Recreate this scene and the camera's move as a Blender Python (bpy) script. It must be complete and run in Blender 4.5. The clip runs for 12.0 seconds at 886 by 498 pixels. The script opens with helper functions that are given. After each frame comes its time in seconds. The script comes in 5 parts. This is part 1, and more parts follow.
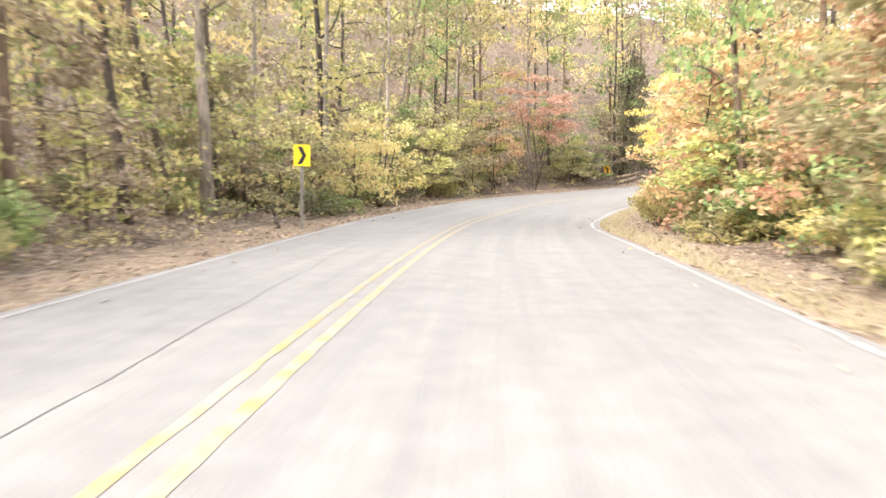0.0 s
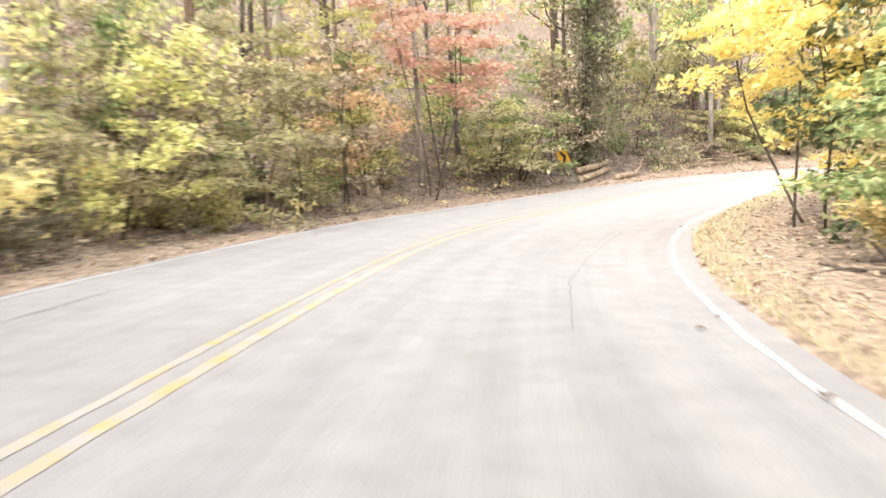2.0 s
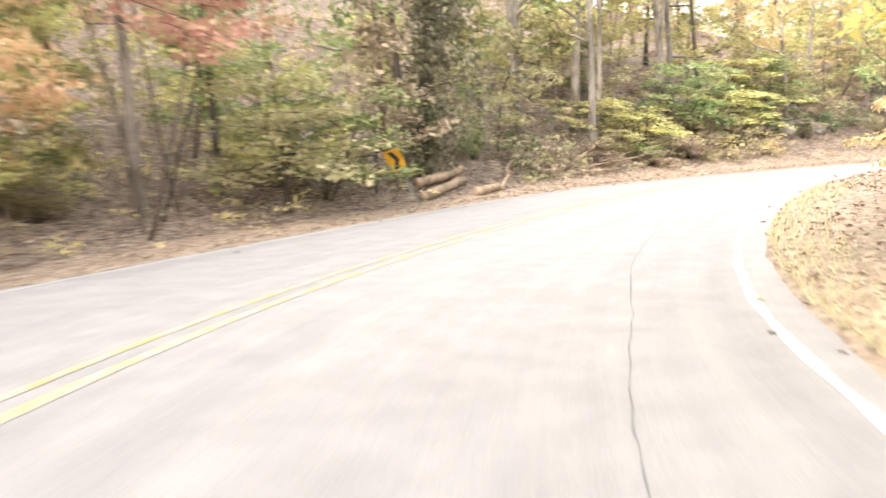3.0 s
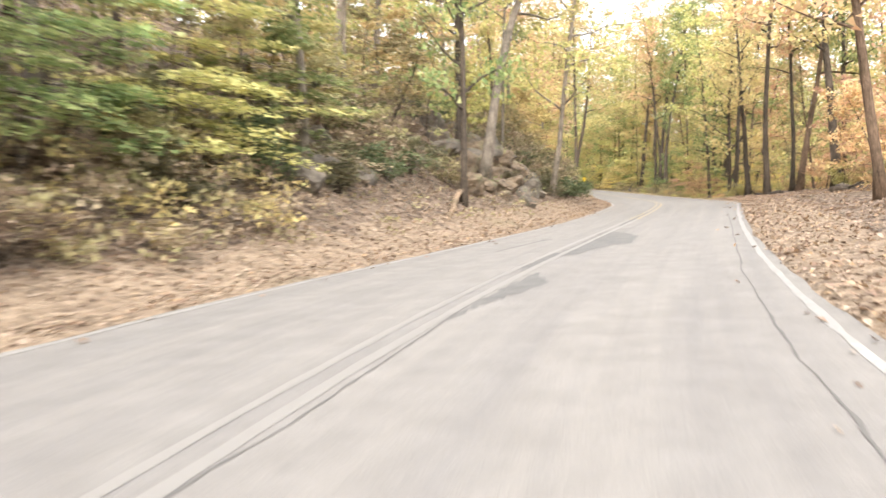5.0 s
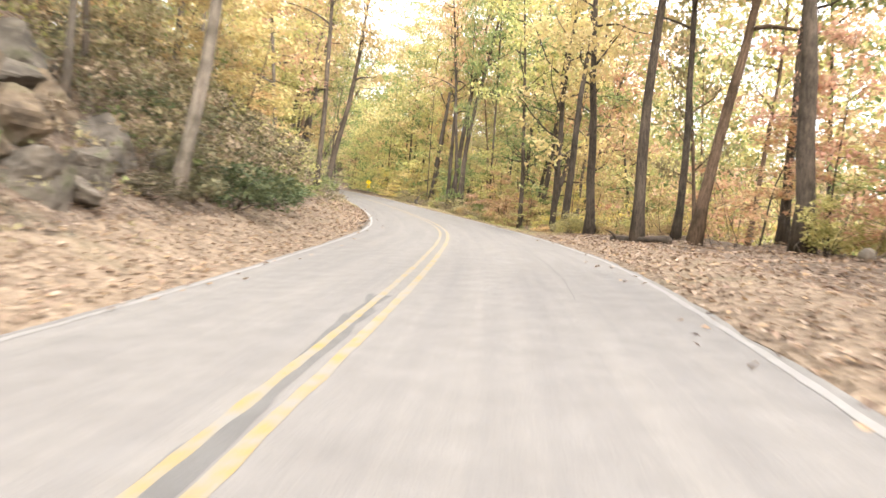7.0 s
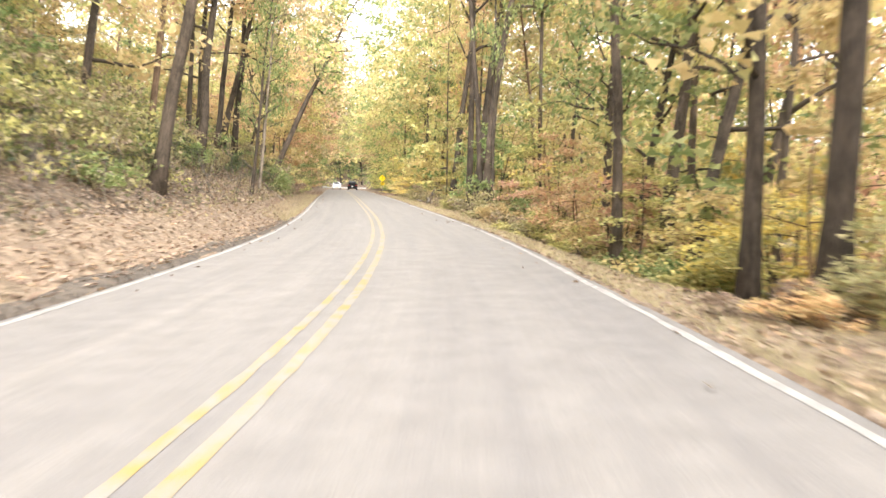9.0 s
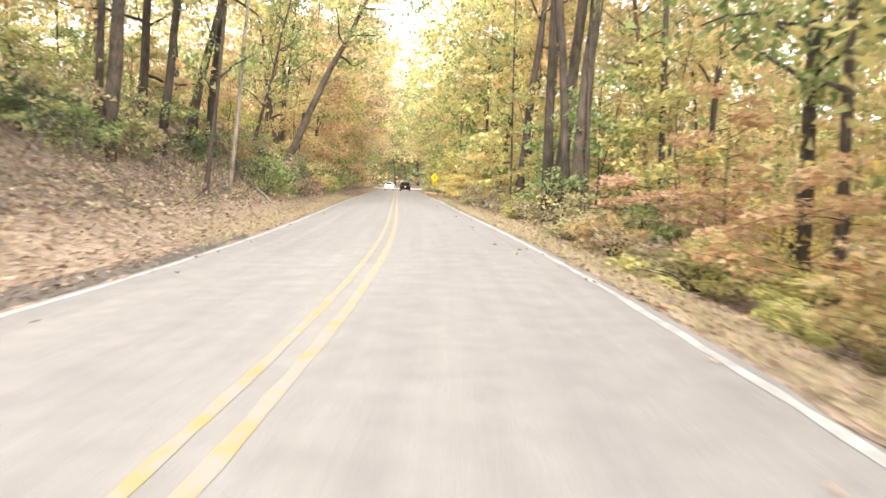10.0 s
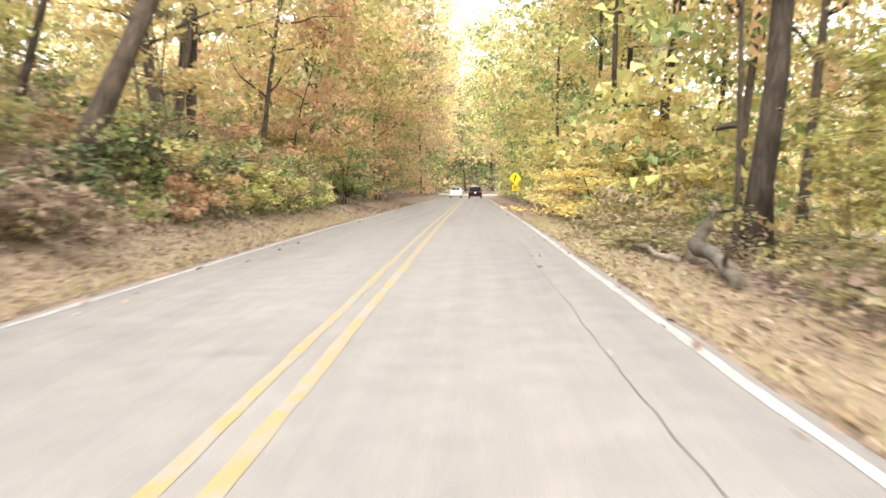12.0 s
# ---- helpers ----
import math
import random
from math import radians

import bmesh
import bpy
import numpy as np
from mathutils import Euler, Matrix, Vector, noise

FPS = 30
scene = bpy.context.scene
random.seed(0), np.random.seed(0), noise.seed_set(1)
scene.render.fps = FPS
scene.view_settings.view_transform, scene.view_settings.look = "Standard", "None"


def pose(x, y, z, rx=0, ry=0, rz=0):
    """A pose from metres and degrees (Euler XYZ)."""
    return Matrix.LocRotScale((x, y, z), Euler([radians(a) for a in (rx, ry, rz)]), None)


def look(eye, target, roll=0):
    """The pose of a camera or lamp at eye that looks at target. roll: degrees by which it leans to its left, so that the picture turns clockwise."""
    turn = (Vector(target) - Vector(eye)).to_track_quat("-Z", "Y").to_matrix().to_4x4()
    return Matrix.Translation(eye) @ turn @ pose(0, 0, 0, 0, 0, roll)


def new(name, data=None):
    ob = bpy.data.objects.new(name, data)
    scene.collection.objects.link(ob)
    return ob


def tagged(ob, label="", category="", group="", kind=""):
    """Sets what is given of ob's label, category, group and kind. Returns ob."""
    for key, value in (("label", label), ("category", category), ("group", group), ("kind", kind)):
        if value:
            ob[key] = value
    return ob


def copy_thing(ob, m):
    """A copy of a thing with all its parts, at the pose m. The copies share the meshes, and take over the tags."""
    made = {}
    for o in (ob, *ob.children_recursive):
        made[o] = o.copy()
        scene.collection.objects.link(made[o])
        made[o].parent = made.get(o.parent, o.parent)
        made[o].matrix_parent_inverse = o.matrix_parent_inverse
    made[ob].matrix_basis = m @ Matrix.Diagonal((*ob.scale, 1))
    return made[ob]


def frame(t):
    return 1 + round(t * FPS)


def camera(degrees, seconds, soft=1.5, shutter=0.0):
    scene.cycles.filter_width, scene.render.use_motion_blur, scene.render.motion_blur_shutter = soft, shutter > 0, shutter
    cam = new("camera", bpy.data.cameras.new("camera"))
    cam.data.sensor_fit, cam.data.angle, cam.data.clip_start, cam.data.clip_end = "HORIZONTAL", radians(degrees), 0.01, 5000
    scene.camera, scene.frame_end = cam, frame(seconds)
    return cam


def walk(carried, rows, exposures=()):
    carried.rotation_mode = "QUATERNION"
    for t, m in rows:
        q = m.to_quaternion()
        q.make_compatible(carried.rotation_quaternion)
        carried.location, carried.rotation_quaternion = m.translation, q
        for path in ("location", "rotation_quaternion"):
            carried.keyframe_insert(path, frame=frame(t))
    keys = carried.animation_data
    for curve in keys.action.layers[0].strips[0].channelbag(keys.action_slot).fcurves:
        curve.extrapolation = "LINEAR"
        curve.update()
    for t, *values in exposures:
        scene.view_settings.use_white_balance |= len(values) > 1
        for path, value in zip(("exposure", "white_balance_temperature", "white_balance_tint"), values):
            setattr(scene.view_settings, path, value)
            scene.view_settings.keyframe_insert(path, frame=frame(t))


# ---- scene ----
cam = camera(55.72, 12.0, soft=1.5, shutter=0.36)
# seconds, place, tilt, lean and turn of the camera
PATH = [
    (0.0, (0.000, 0.000, 1.320), (-0.001, 9.960, 0.423), 1.06),
    (0.5, (0.500, 8.132, 1.203), (0.657, 18.089, 0.289), 0.49),
    (1.0, (1.232, 15.836, 1.081), (1.583, 25.788, 0.173), 0.29),
    (1.5, (2.093, 23.270, 0.951), (2.775, 33.208, 0.077), -0.40),
    (2.0, (3.349, 30.462, 0.810), (4.466, 40.370, 0.049), -1.92),
    (2.5, (4.990, 37.609, 0.715), (6.836, 47.414, 0.044), -2.87),
    (2.7, (5.828, 40.413, 0.719), (8.080, 50.136, 0.089), -3.46),
    (3.0, (7.049, 44.507, 0.770), (10.083, 54.016, 0.162), -3.17),
    (3.5, (10.196, 50.722, 0.954), (14.960, 59.497, 0.394), -3.10),
    (4.0, (14.378, 56.199, 1.301), (20.344, 64.208, 0.789), -3.72),
    (4.3, (17.136, 59.129, 1.601), (23.590, 66.754, 1.148), -4.91),
    (4.5, (19.098, 60.923, 1.810), (25.887, 68.253, 1.377), -4.47),
    (5.0, (24.256, 64.915, 2.171), (31.828, 71.433, 1.750), -2.63),
    (5.5, (29.908, 68.371, 2.395), (38.080, 74.117, 1.950), -0.74),
    (6.0, (36.028, 71.316, 2.534), (44.587, 76.468, 2.094), 0.84),
    (6.5, (42.468, 74.129, 2.710), (51.269, 78.856, 2.284), 2.11),
    (7.0, (49.400, 76.962, 2.917), (58.326, 81.453, 2.519), 3.40),
    (7.2, (52.243, 78.143, 3.007), (61.188, 82.597, 2.618), 3.87),
    (7.5, (56.562, 79.880, 3.140), (65.499, 84.336, 2.607), 2.40),
    (8.0, (63.776, 82.899, 3.272), (72.652, 87.468, 2.691), 1.16),
    (8.5, (70.937, 86.114, 3.361), (79.720, 90.866, 2.825), 0.50),
    (8.8, (75.181, 88.153, 3.431), (83.884, 93.058, 2.982), 0.25),
    (9.0, (77.976, 89.581, 3.492), (86.607, 94.610, 3.034), 0.03),
    (9.5, (84.768, 93.419, 3.636), (93.213, 98.754, 3.185), 0.47),
    (10.0, (91.381, 97.484, 3.814), (99.626, 103.125, 3.374), 0.56),
    (10.5, (97.880, 101.832, 4.022), (105.935, 107.743, 3.596), 0.35),
    (11.0, (104.253, 106.388, 4.278), (112.148, 112.513, 3.870), -0.08),
    (11.5, (110.944, 111.276, 4.578), (118.723, 117.549, 4.192), -0.07),
    (12.0, (117.715, 116.315, 4.921), (125.412, 122.688, 4.539), -0.47),
]
walk(cam, [(t, look(eye, target, roll)) for t, eye, target, roll in PATH], [(0, 1.84, 6450, 12.5), (1.0, 1.93, 6450, 12.5), (2.0, 2.1, 6430, 12.5), (2.7, 2.12, 6430, 12.5), (4.5, 1.56, 6400, 11.5), (5.5, 1.46, 6600, 11.5), (7.0, 1.62, 6560, 12), (9.0, 1.82, 6520, 12), (12.0, 1.88, 6480, 12)])

# ---- light ----
world = bpy.data.worlds.new("sky")
scene.world = world
world.use_nodes = True
wn = world.node_tree.nodes
sky = wn.new("ShaderNodeTexSky")
sky.sky_type = "NISHITA"
sky.sun_disc = False
sky.sun_elevation = radians(40)
sky.sun_rotation = radians(232)
sky.air_density, sky.dust_density, sky.ozone_density = 1.0, 6.0, 1.0
veil = wn.new("ShaderNodeMix")
veil.data_type = "RGBA"
veil.inputs[0].default_value = 0.72
veil.inputs[7].default_value = (9.0, 9.0, 9.2, 1)
world.node_tree.links.new(sky.outputs[0], veil.inputs[6])
world.node_tree.links.new(veil.outputs[2], wn["Background"].inputs[0])
wn["Background"].inputs[1].default_value = 0.15

sun = new("sun", bpy.data.lights.new("sun", "SUN"))
sun.data.energy, sun.data.angle, sun.data.color = 2.4, radians(25), (1.0, 0.96, 0.9)
sun.matrix_world = look((0, 0, 84), (78.8, 61.6, 0))

# ---- plan: the road's line, heights, banking and widths, by metres along it ----
HEADING = [(0, 3.27), (20, 2.97), (36, 3.06), (50, 5.21), (62, 9.42), (74, 15.43), (86, 37.18), (98, 54.62), (110, 65.48), (122, 68.09), (134, 67.85), (146, 66.01), (160, 64.7), (175, 58.64), (190, 54.94), (205, 52.76), (220, 52.5), (352, 52.49), (380, 80.54), (440, 119.54)]
LEVEL = [(0, -0.03), (30, -0.03), (50, -0.32), (70, -0.51), (80, -0.3), (90, 0.02), (100, 0.68), (115, 1.15), (140, 1.74), (160, 2.09), (175, 2.38), (190, 2.79), (205, 3.33), (220, 3.92), (235, 4.51), (300, 6.64), (352, 8.19), (440, 9.59)]
BANK = [(0, 1.0), (30, 1.0), (50, 0.3), (70, -2.48), (86, -2.09), (102, -1.34), (117, -0.4), (140, 2.7), (160, 0.3), (205, -0.1), (440, -0.4)]
LEFT = [(0, 3.2), (20, 3.23), (36, 3.31), (50, 3.5), (62, 3.65), (74, 3.6), (86, 3.6), (98, 3.37), (104, 3.6), (114, 3.35), (122, 3.0), (134, 2.95), (146, 3.0), (160, 3.1), (175, 3.35), (205, 3.28), (440, 3.3)]
RIGHT = [(0, 4.4), (20, 4.53), (36, 4.65), (50, 4.74), (62, 4.16), (74, 4.64), (86, 4.65), (98, 4.08), (110, 3.84), (122, 3.52), (134, 3.45), (143, 3.7), (152, 4.15), (160, 3.95), (175, 3.35), (190, 3.3), (205, 3.11), (220, 2.96), (440, 2.96)]
LENGTH = 440


def along(table, g, wide=11):
    xs = np.arange(-20, LENGTH + 21, 1.0)
    v = np.interp(xs, [a for a, _ in table], [b for _, b in table])
    v = np.convolve(np.pad(v, wide // 2, mode="edge"), np.ones(wide) / wide, "valid")
    return np.interp(g, xs, v)


GS = np.arange(0, LENGTH + 1, 1.0)
_h = np.radians(along(HEADING, GS))
CX = -3.103 + np.r_[0, np.cumsum(np.sin(_h))][:-1]
CY = -29.47 + np.r_[0, np.cumsum(np.cos(_h))][:-1]
CZ, CB = along(LEVEL, GS), np.tan(np.radians(along(BANK, GS)))
WL, WR = along(LEFT, GS), along(RIGHT, GS)
TX, TY = np.sin(_h), np.cos(_h)


def on_road(g, l, up=0.0):
    """A place g metres along the road's line and l metres to the right of it."""
    i = np.asarray(g, float)
    cx, cy, cz, cb, tx, ty = (np.interp(i, GS, v) for v in (CX, CY, CZ, CB, TX, TY))
    return cx + ty * l, cy - tx * l, cz + l * cb + up


# the ground beside the road: rise above the road's edge at distances from it
AWAY = [0, 1, 2, 4, 6, 10, 15, 25, 45, 80]
SLOPE_LEFT = {
    0: [0, -0.05, -0.1, 0.0, 0.2, 0.8, 1.8, 5.5, 14, 26],
    70: [0, -0.05, -0.1, 0.1, 0.4, 1.2, 2.6, 6.5, 15, 27],
    98: [0, -0.03, 0.0, 0.3, 0.8, 2.0, 4.0, 8.5, 17, 28],
    112: [0, 0.0, 0.25, 1.3, 2.8, 5.2, 7.4, 11, 19, 30],
    148: [0, 0.1, 0.35, 1.6, 3.2, 5.8, 8.2, 12, 20, 30],
    167: [0, 0.15, 0.5, 1.6, 2.8, 5.0, 7.2, 11, 18, 28],
    222: [0, 0.1, 0.4, 1.4, 2.5, 4.2, 6.0, 9.5, 16, 26],
    265: [0, 0.0, 0.2, 0.7, 1.3, 2.6, 4.0, 7.0, 13, 22],
    345: [0, 0.0, 0.2, 0.7, 1.4, 2.8, 4.4, 7.5, 14, 24],
    440: [0, 0.2, 0.6, 1.6, 3.0, 6.0, 9.0, 14, 22, 32],
}
SLOPE_RIGHT = {
    0: [0, 0.0, 0.0, 0.3, 0.6, 1.2, 2.0, 3.0, 4, 5],
    60: [0, 0.0, 0.0, 0.2, 0.4, 0.8, 1.2, 2.0, 3, 4],
    95: [0, 0.0, 0.0, 0.05, 0.1, 0.0, -0.3, -1.0, -3, -6],
    130: [0, 0.05, 0.15, 0.35, 0.4, -0.1, -1.6, -4.5, -9, -12],
    148: [0, 0.1, 0.25, 0.45, 0.5, 0.1, -1.4, -4.5, -10, -13],
    167: [0, 0.05, 0.15, 0.35, 0.45, 0.1, -1.6, -5.5, -11, -14],
    180: [0, -0.1, -0.3, -0.9, -1.5, -2.6, -4.2, -7.5, -12, -15],
    193: [0, -0.1, -0.3, -0.9, -1.6, -2.8, -4.4, -7.5, -12, -15],
    207: [0, -0.05, -0.1, -0.2, -0.6, -1.8, -3.5, -6.5, -11, -14],
    265: [0, 0.0, 0.0, 0.0, -0.2, -0.8, -1.6, -3.5, -6, -9],
    440: [0, 0.0, 0.1, 0.4, 0.8, 1.4, 2.0, 3.0, 4, 5],
}


def beside(table, g, d):
    """Rise of the ground d metres out from the road's edge."""
    keys = sorted(table)
    rows = np.array([table[k] for k in keys], float)
    d = np.clip(d, 0, 80)
    low = np.clip(np.searchsorted(keys, g) - 1, 0, len(keys) - 2)
    k = np.array(keys, float)
    u = np.clip((g - k[low]) / (k[low + 1] - k[low]), 0, 1)
    u = u * u * (3 - 2 * u)
    a = np.array(AWAY, float)
    j = np.clip(np.searchsorted(a, d) - 1, 0, len(a) - 2)
    v = (d - a[j]) / (a[j + 1] - a[j])
    one = rows[low, j] * (1 - v) + rows[low, j + 1] * v
    two = rows[low + 1, j] * (1 - v) + rows[low + 1, j + 1] * v
    return one * (1 - u) + two * u


def ripple(x, y):
    """Uneven ground, in metres."""
    return (0.5 * np.sin(0.21 * x + 1.3 * np.sin(0.13 * y)) * np.cos(0.17 * y + 0.9 * np.sin(0.11 * x))
            + 0.25 * np.sin(0.53 * x + 0.4 * y + np.sin(0.7 * y)) * np.sin(0.47 * y - 0.3 * x) + 0.1 * np.sin(1.3 * x + 0.7 * y) * np.sin(1.1 * y - 0.5 * x))


def ground_at(x, y):
    """Height of the ground at places in the world, metres along and out from the road there, and whether the road lies over it."""
    x, y = np.atleast_1d(np.asarray(x, float)), np.atleast_1d(np.asarray(y, float))
    step = 2
    cx, cy, cz, cb, tx, ty, wl, wr, gs = (v[::step] for v in (CX, CY, CZ, CB, TX, TY, WL, WR, GS))
    z, best, out, inside = np.zeros(len(x)), np.zeros(len(x)), np.zeros(len(x)), np.zeros(len(x), bool)
    for a in range(0, len(x), 4000):
        px, py = x[a:a + 4000, None], y[a:a + 4000, None]
        ox, oy = px - cx, py - cy
        dist = np.hypot(ox, oy)
        near = dist.argmin(1)
        rows = np.arange(len(near))
        least = dist[rows, near]
        g0 = gs[near] + ox[rows, near] * tx[near] + oy[rows, near] * ty[near]
        l0 = ox[rows, near] * ty[near] - oy[rows, near] * tx[near]
        d0 = np.where(l0 < 0, -l0 - np.interp(g0, GS, WL), l0 - np.interp(g0, GS, WR))
        # near the road its own line counts; farther off a blend of all of it
        w = np.exp(-(dist - least[:, None]) / (0.4 + 0.12 * least[:, None]))
        side = np.where(l0 < 0, 1.0, 0.0)[:, None]
        d = np.maximum(dist - np.where(l0[:, None] < 0, wl, wr), 0)
        h = np.where(side > 0, beside(SLOPE_LEFT, np.broadcast_to(gs, d.shape), d), beside(SLOPE_RIGHT, np.broadcast_to(gs, d.shape), d))
        edge = np.where(side > 0, -wl * cb, wr * cb)
        zb = ((h + edge + cz) * w).sum(1) / w.sum(1)
        zr = np.interp(g0, GS, CZ) + l0 * np.interp(g0, GS, CB)
        t = np.clip(d0 / 1.5, 0, 1)
        zn = np.where(d0 <= 0, zr, zb * t + (1 - t) * (np.interp(g0, GS, CZ) + np.where(l0 < 0, -np.interp(g0, GS, WL), np.interp(g0, GS, WR)) * np.interp(g0, GS, CB) + np.where(l0 < 0, beside(SLOPE_LEFT, g0, np.maximum(d0, 0)), beside(SLOPE_RIGHT, g0, np.maximum(d0, 0)))))
        rough = np.clip((d0 - 1.5) / 5, 0, 1)
        zn = zn + ripple(px[:, 0], py[:, 0]) * rough
        z[a:a + 4000], best[a:a + 4000], out[a:a + 4000] = zn, g0, np.where(l0 < 0, -1, 1) * np.maximum(d0, 0)
        inside[a:a + 4000] = d0 < 0.35
    return z, best, out, inside


def spot(g, l):
    """Where the ground lies g metres along the road and l metres to the right of its line."""
    x, y, _ = on_road(g, l)
    return float(x), float(y), float(ground_at(x, y)[0][0])
# ---- end of plan ----

# ---- materials ----
def base_material(name, rough=0.85):
    m = bpy.data.materials.new(name)
    m.use_nodes = True
    b = m.node_tree.nodes["Principled BSDF"]
    b.inputs["Roughness"].default_value = rough
    b.inputs["Specular IOR Level"].default_value = 0.25
    return m, m.node_tree.nodes, m.node_tree.links, b


def ramp(nodes, stops):
    r = nodes.new("ShaderNodeValToRGB")
    while len(r.color_ramp.elements) < len(stops):
        r.color_ramp.elements.new(0.5)
    for e, (at, col) in zip(r.color_ramp.elements, stops):
        e.position, e.color = at, (*col, 1)
    return r


def noise_tex(nodes, links, where, scale, detail=4, rough=0.6):
    n = nodes.new("ShaderNodeTexNoise")
    n.inputs["Scale"].default_value, n.inputs["Detail"].default_value, n.inputs["Roughness"].default_value = scale, detail, rough
    links.new(where, n.inputs["Vector"])
    return n


def bump(nodes, links, height, target, strength=0.4, distance=0.02):
    b = nodes.new("ShaderNodeBump")
    b.inputs["Strength"].default_value, b.inputs["Distance"].default_value = strength, distance
    links.new(height, b.inputs["Height"])
    links.new(b.outputs[0], target.inputs["Normal"])


def mix_colour(nodes, links, fac, a, b, how="MIX"):
    m = nodes.new("ShaderNodeMix")
    m.data_type, m.blend_type = "RGBA", how
    for socket, v in ((m.inputs[0], fac), (m.inputs[6], a), (m.inputs[7], b)):
        if isinstance(v, (int, float)):
            socket.default_value = v
        elif isinstance(v, tuple):
            socket.default_value = (*v, 1)
        else:
            links.new(v, socket)
    return m.outputs[2]


def plain(name, col, rough=0.5, metal=0.0, grain=30.0, spread=0.12):
    m, n, k, b = base_material(name, rough)
    c = n.new("ShaderNodeTexCoord").outputs["Object"]
    t = noise_tex(n, k, c, grain, 5)
    r = ramp(n, [(0.3, tuple(v * (1 - spread) for v in col)), (0.7, tuple(min(1, v * (1 + spread)) for v in col))])
    k.new(t.outputs[0], r.inputs[0])
    k.new(r.outputs[0], b.inputs["Base Color"])
    b.inputs["Metallic"].default_value = metal
    bump(n, k, t.outputs[0], b, 0.08, 0.005)
    return m


def asphalt_material(name, low, high):
    m, n, k, b = base_material(name, 0.92)
    c = n.new("ShaderNodeTexCoord").outputs["Object"]
    lanes = n.new("ShaderNodeMapping")
    lanes.inputs["Scale"].default_value = (2.4, 0.05, 1)
    k.new(n.new("ShaderNodeUVMap").outputs[0], lanes.inputs["Vector"])
    fine, mid, wide = noise_tex(n, k, c, 90, 3), noise_tex(n, k, c, 2.2, 6), noise_tex(n, k, lanes.outputs[0], 1.0, 5, 0.65)
    r = ramp(n, [(0.25, low), (0.75, high)])
    k.new(mid.outputs[0], r.inputs[0])
    speck = ramp(n, [(0.3, (0.72, 0.72, 0.72)), (0.55, (1, 1, 1)), (0.8, (1.18, 1.16, 1.12))])
    k.new(fine.outputs[0], speck.inputs[0])
    broad = ramp(n, [(0.32, (0.88, 0.88, 0.89)), (0.68, (1.07, 1.06, 1.04))])
    k.new(wide.outputs[0], broad.inputs[0])
    one = mix_colour(n, k, 1.0, r.outputs[0], speck.outputs[0], "MULTIPLY")
    k.new(mix_colour(n, k, 1.0, one, broad.outputs[0], "MULTIPLY"), b.inputs["Base Color"])
    bump(n, k, fine.outputs[0], b, 0.5, 0.006)
    return m


def paint_material(name, col, worn, low=0.42, high=0.56):
    """Road paint, worn through to the asphalt in patches."""
    m, n, k, b = base_material(name, 0.7)
    c = n.new("ShaderNodeTexCoord").outputs["Object"]
    t, f = noise_tex(n, k, c, 3.6, 8, 0.8), noise_tex(n, k, c, 60, 3)
    mask = ramp(n, [(low, (0, 0, 0)), (high, (1, 1, 1))])
    k.new(t.outputs[0], mask.inputs[0])
    dirt = ramp(n, [(0.3, tuple(0.75 * v for v in col)), (0.6, col)])
    k.new(f.outputs[0], dirt.inputs[0])
    k.new(mix_colour(n, k, mask.outputs[0], worn, dirt.outputs[0]), b.inputs["Base Color"])
    bump(n, k, t.outputs[0], b, 0.3, 0.004)
    return m


def litter_material(name, cols, soil, green):
    """Fallen leaves over soil: a colour for each leaf, soil and moss in patches."""
    m, n, k, b = base_material(name, 0.95)
    c = n.new("ShaderNodeTexCoord").outputs["Object"]
    bend = noise_tex(n, k, c, 6, 3)
    where = mix_colour(n, k, 0.06, c, bend.outputs[1], "ADD")
    v = n.new("ShaderNodeTexVoronoi")
    v.inputs["Scale"].default_value = 9.0
    v.inputs["Randomness"].default_value = 1.0
    k.new(where, v.inputs["Vector"])
    sep = n.new("ShaderNodeSeparateColor")
    k.new(v.outputs["Color"], sep.inputs[0])
    r = ramp(n, [(i / (len(cols) - 1), col) for i, col in enumerate(cols)])
    k.new(sep.outputs[0], r.inputs[0])
    big, mid = noise_tex(n, k, c, 0.35, 5), noise_tex(n, k, c, 1.7, 5)
    ms = ramp(n, [(0.52, (0, 0, 0)), (0.68, (0.75, 0.75, 0.75))])
    k.new(mid.outputs[0], ms.inputs[0])
    mg = ramp(n, [(0.56, (0, 0, 0)), (0.72, (0.5, 0.5, 0.5))])
    k.new(big.outputs[0], mg.inputs[0])
    one = mix_colour(n, k, ms.outputs[0], r.outputs[0], soil)
    k.new(mix_colour(n, k, mg.outputs[0], one, green), b.inputs["Base Color"])
    bump(n, k, v.outputs["Distance"], b, 1.0, 0.08)
    return m


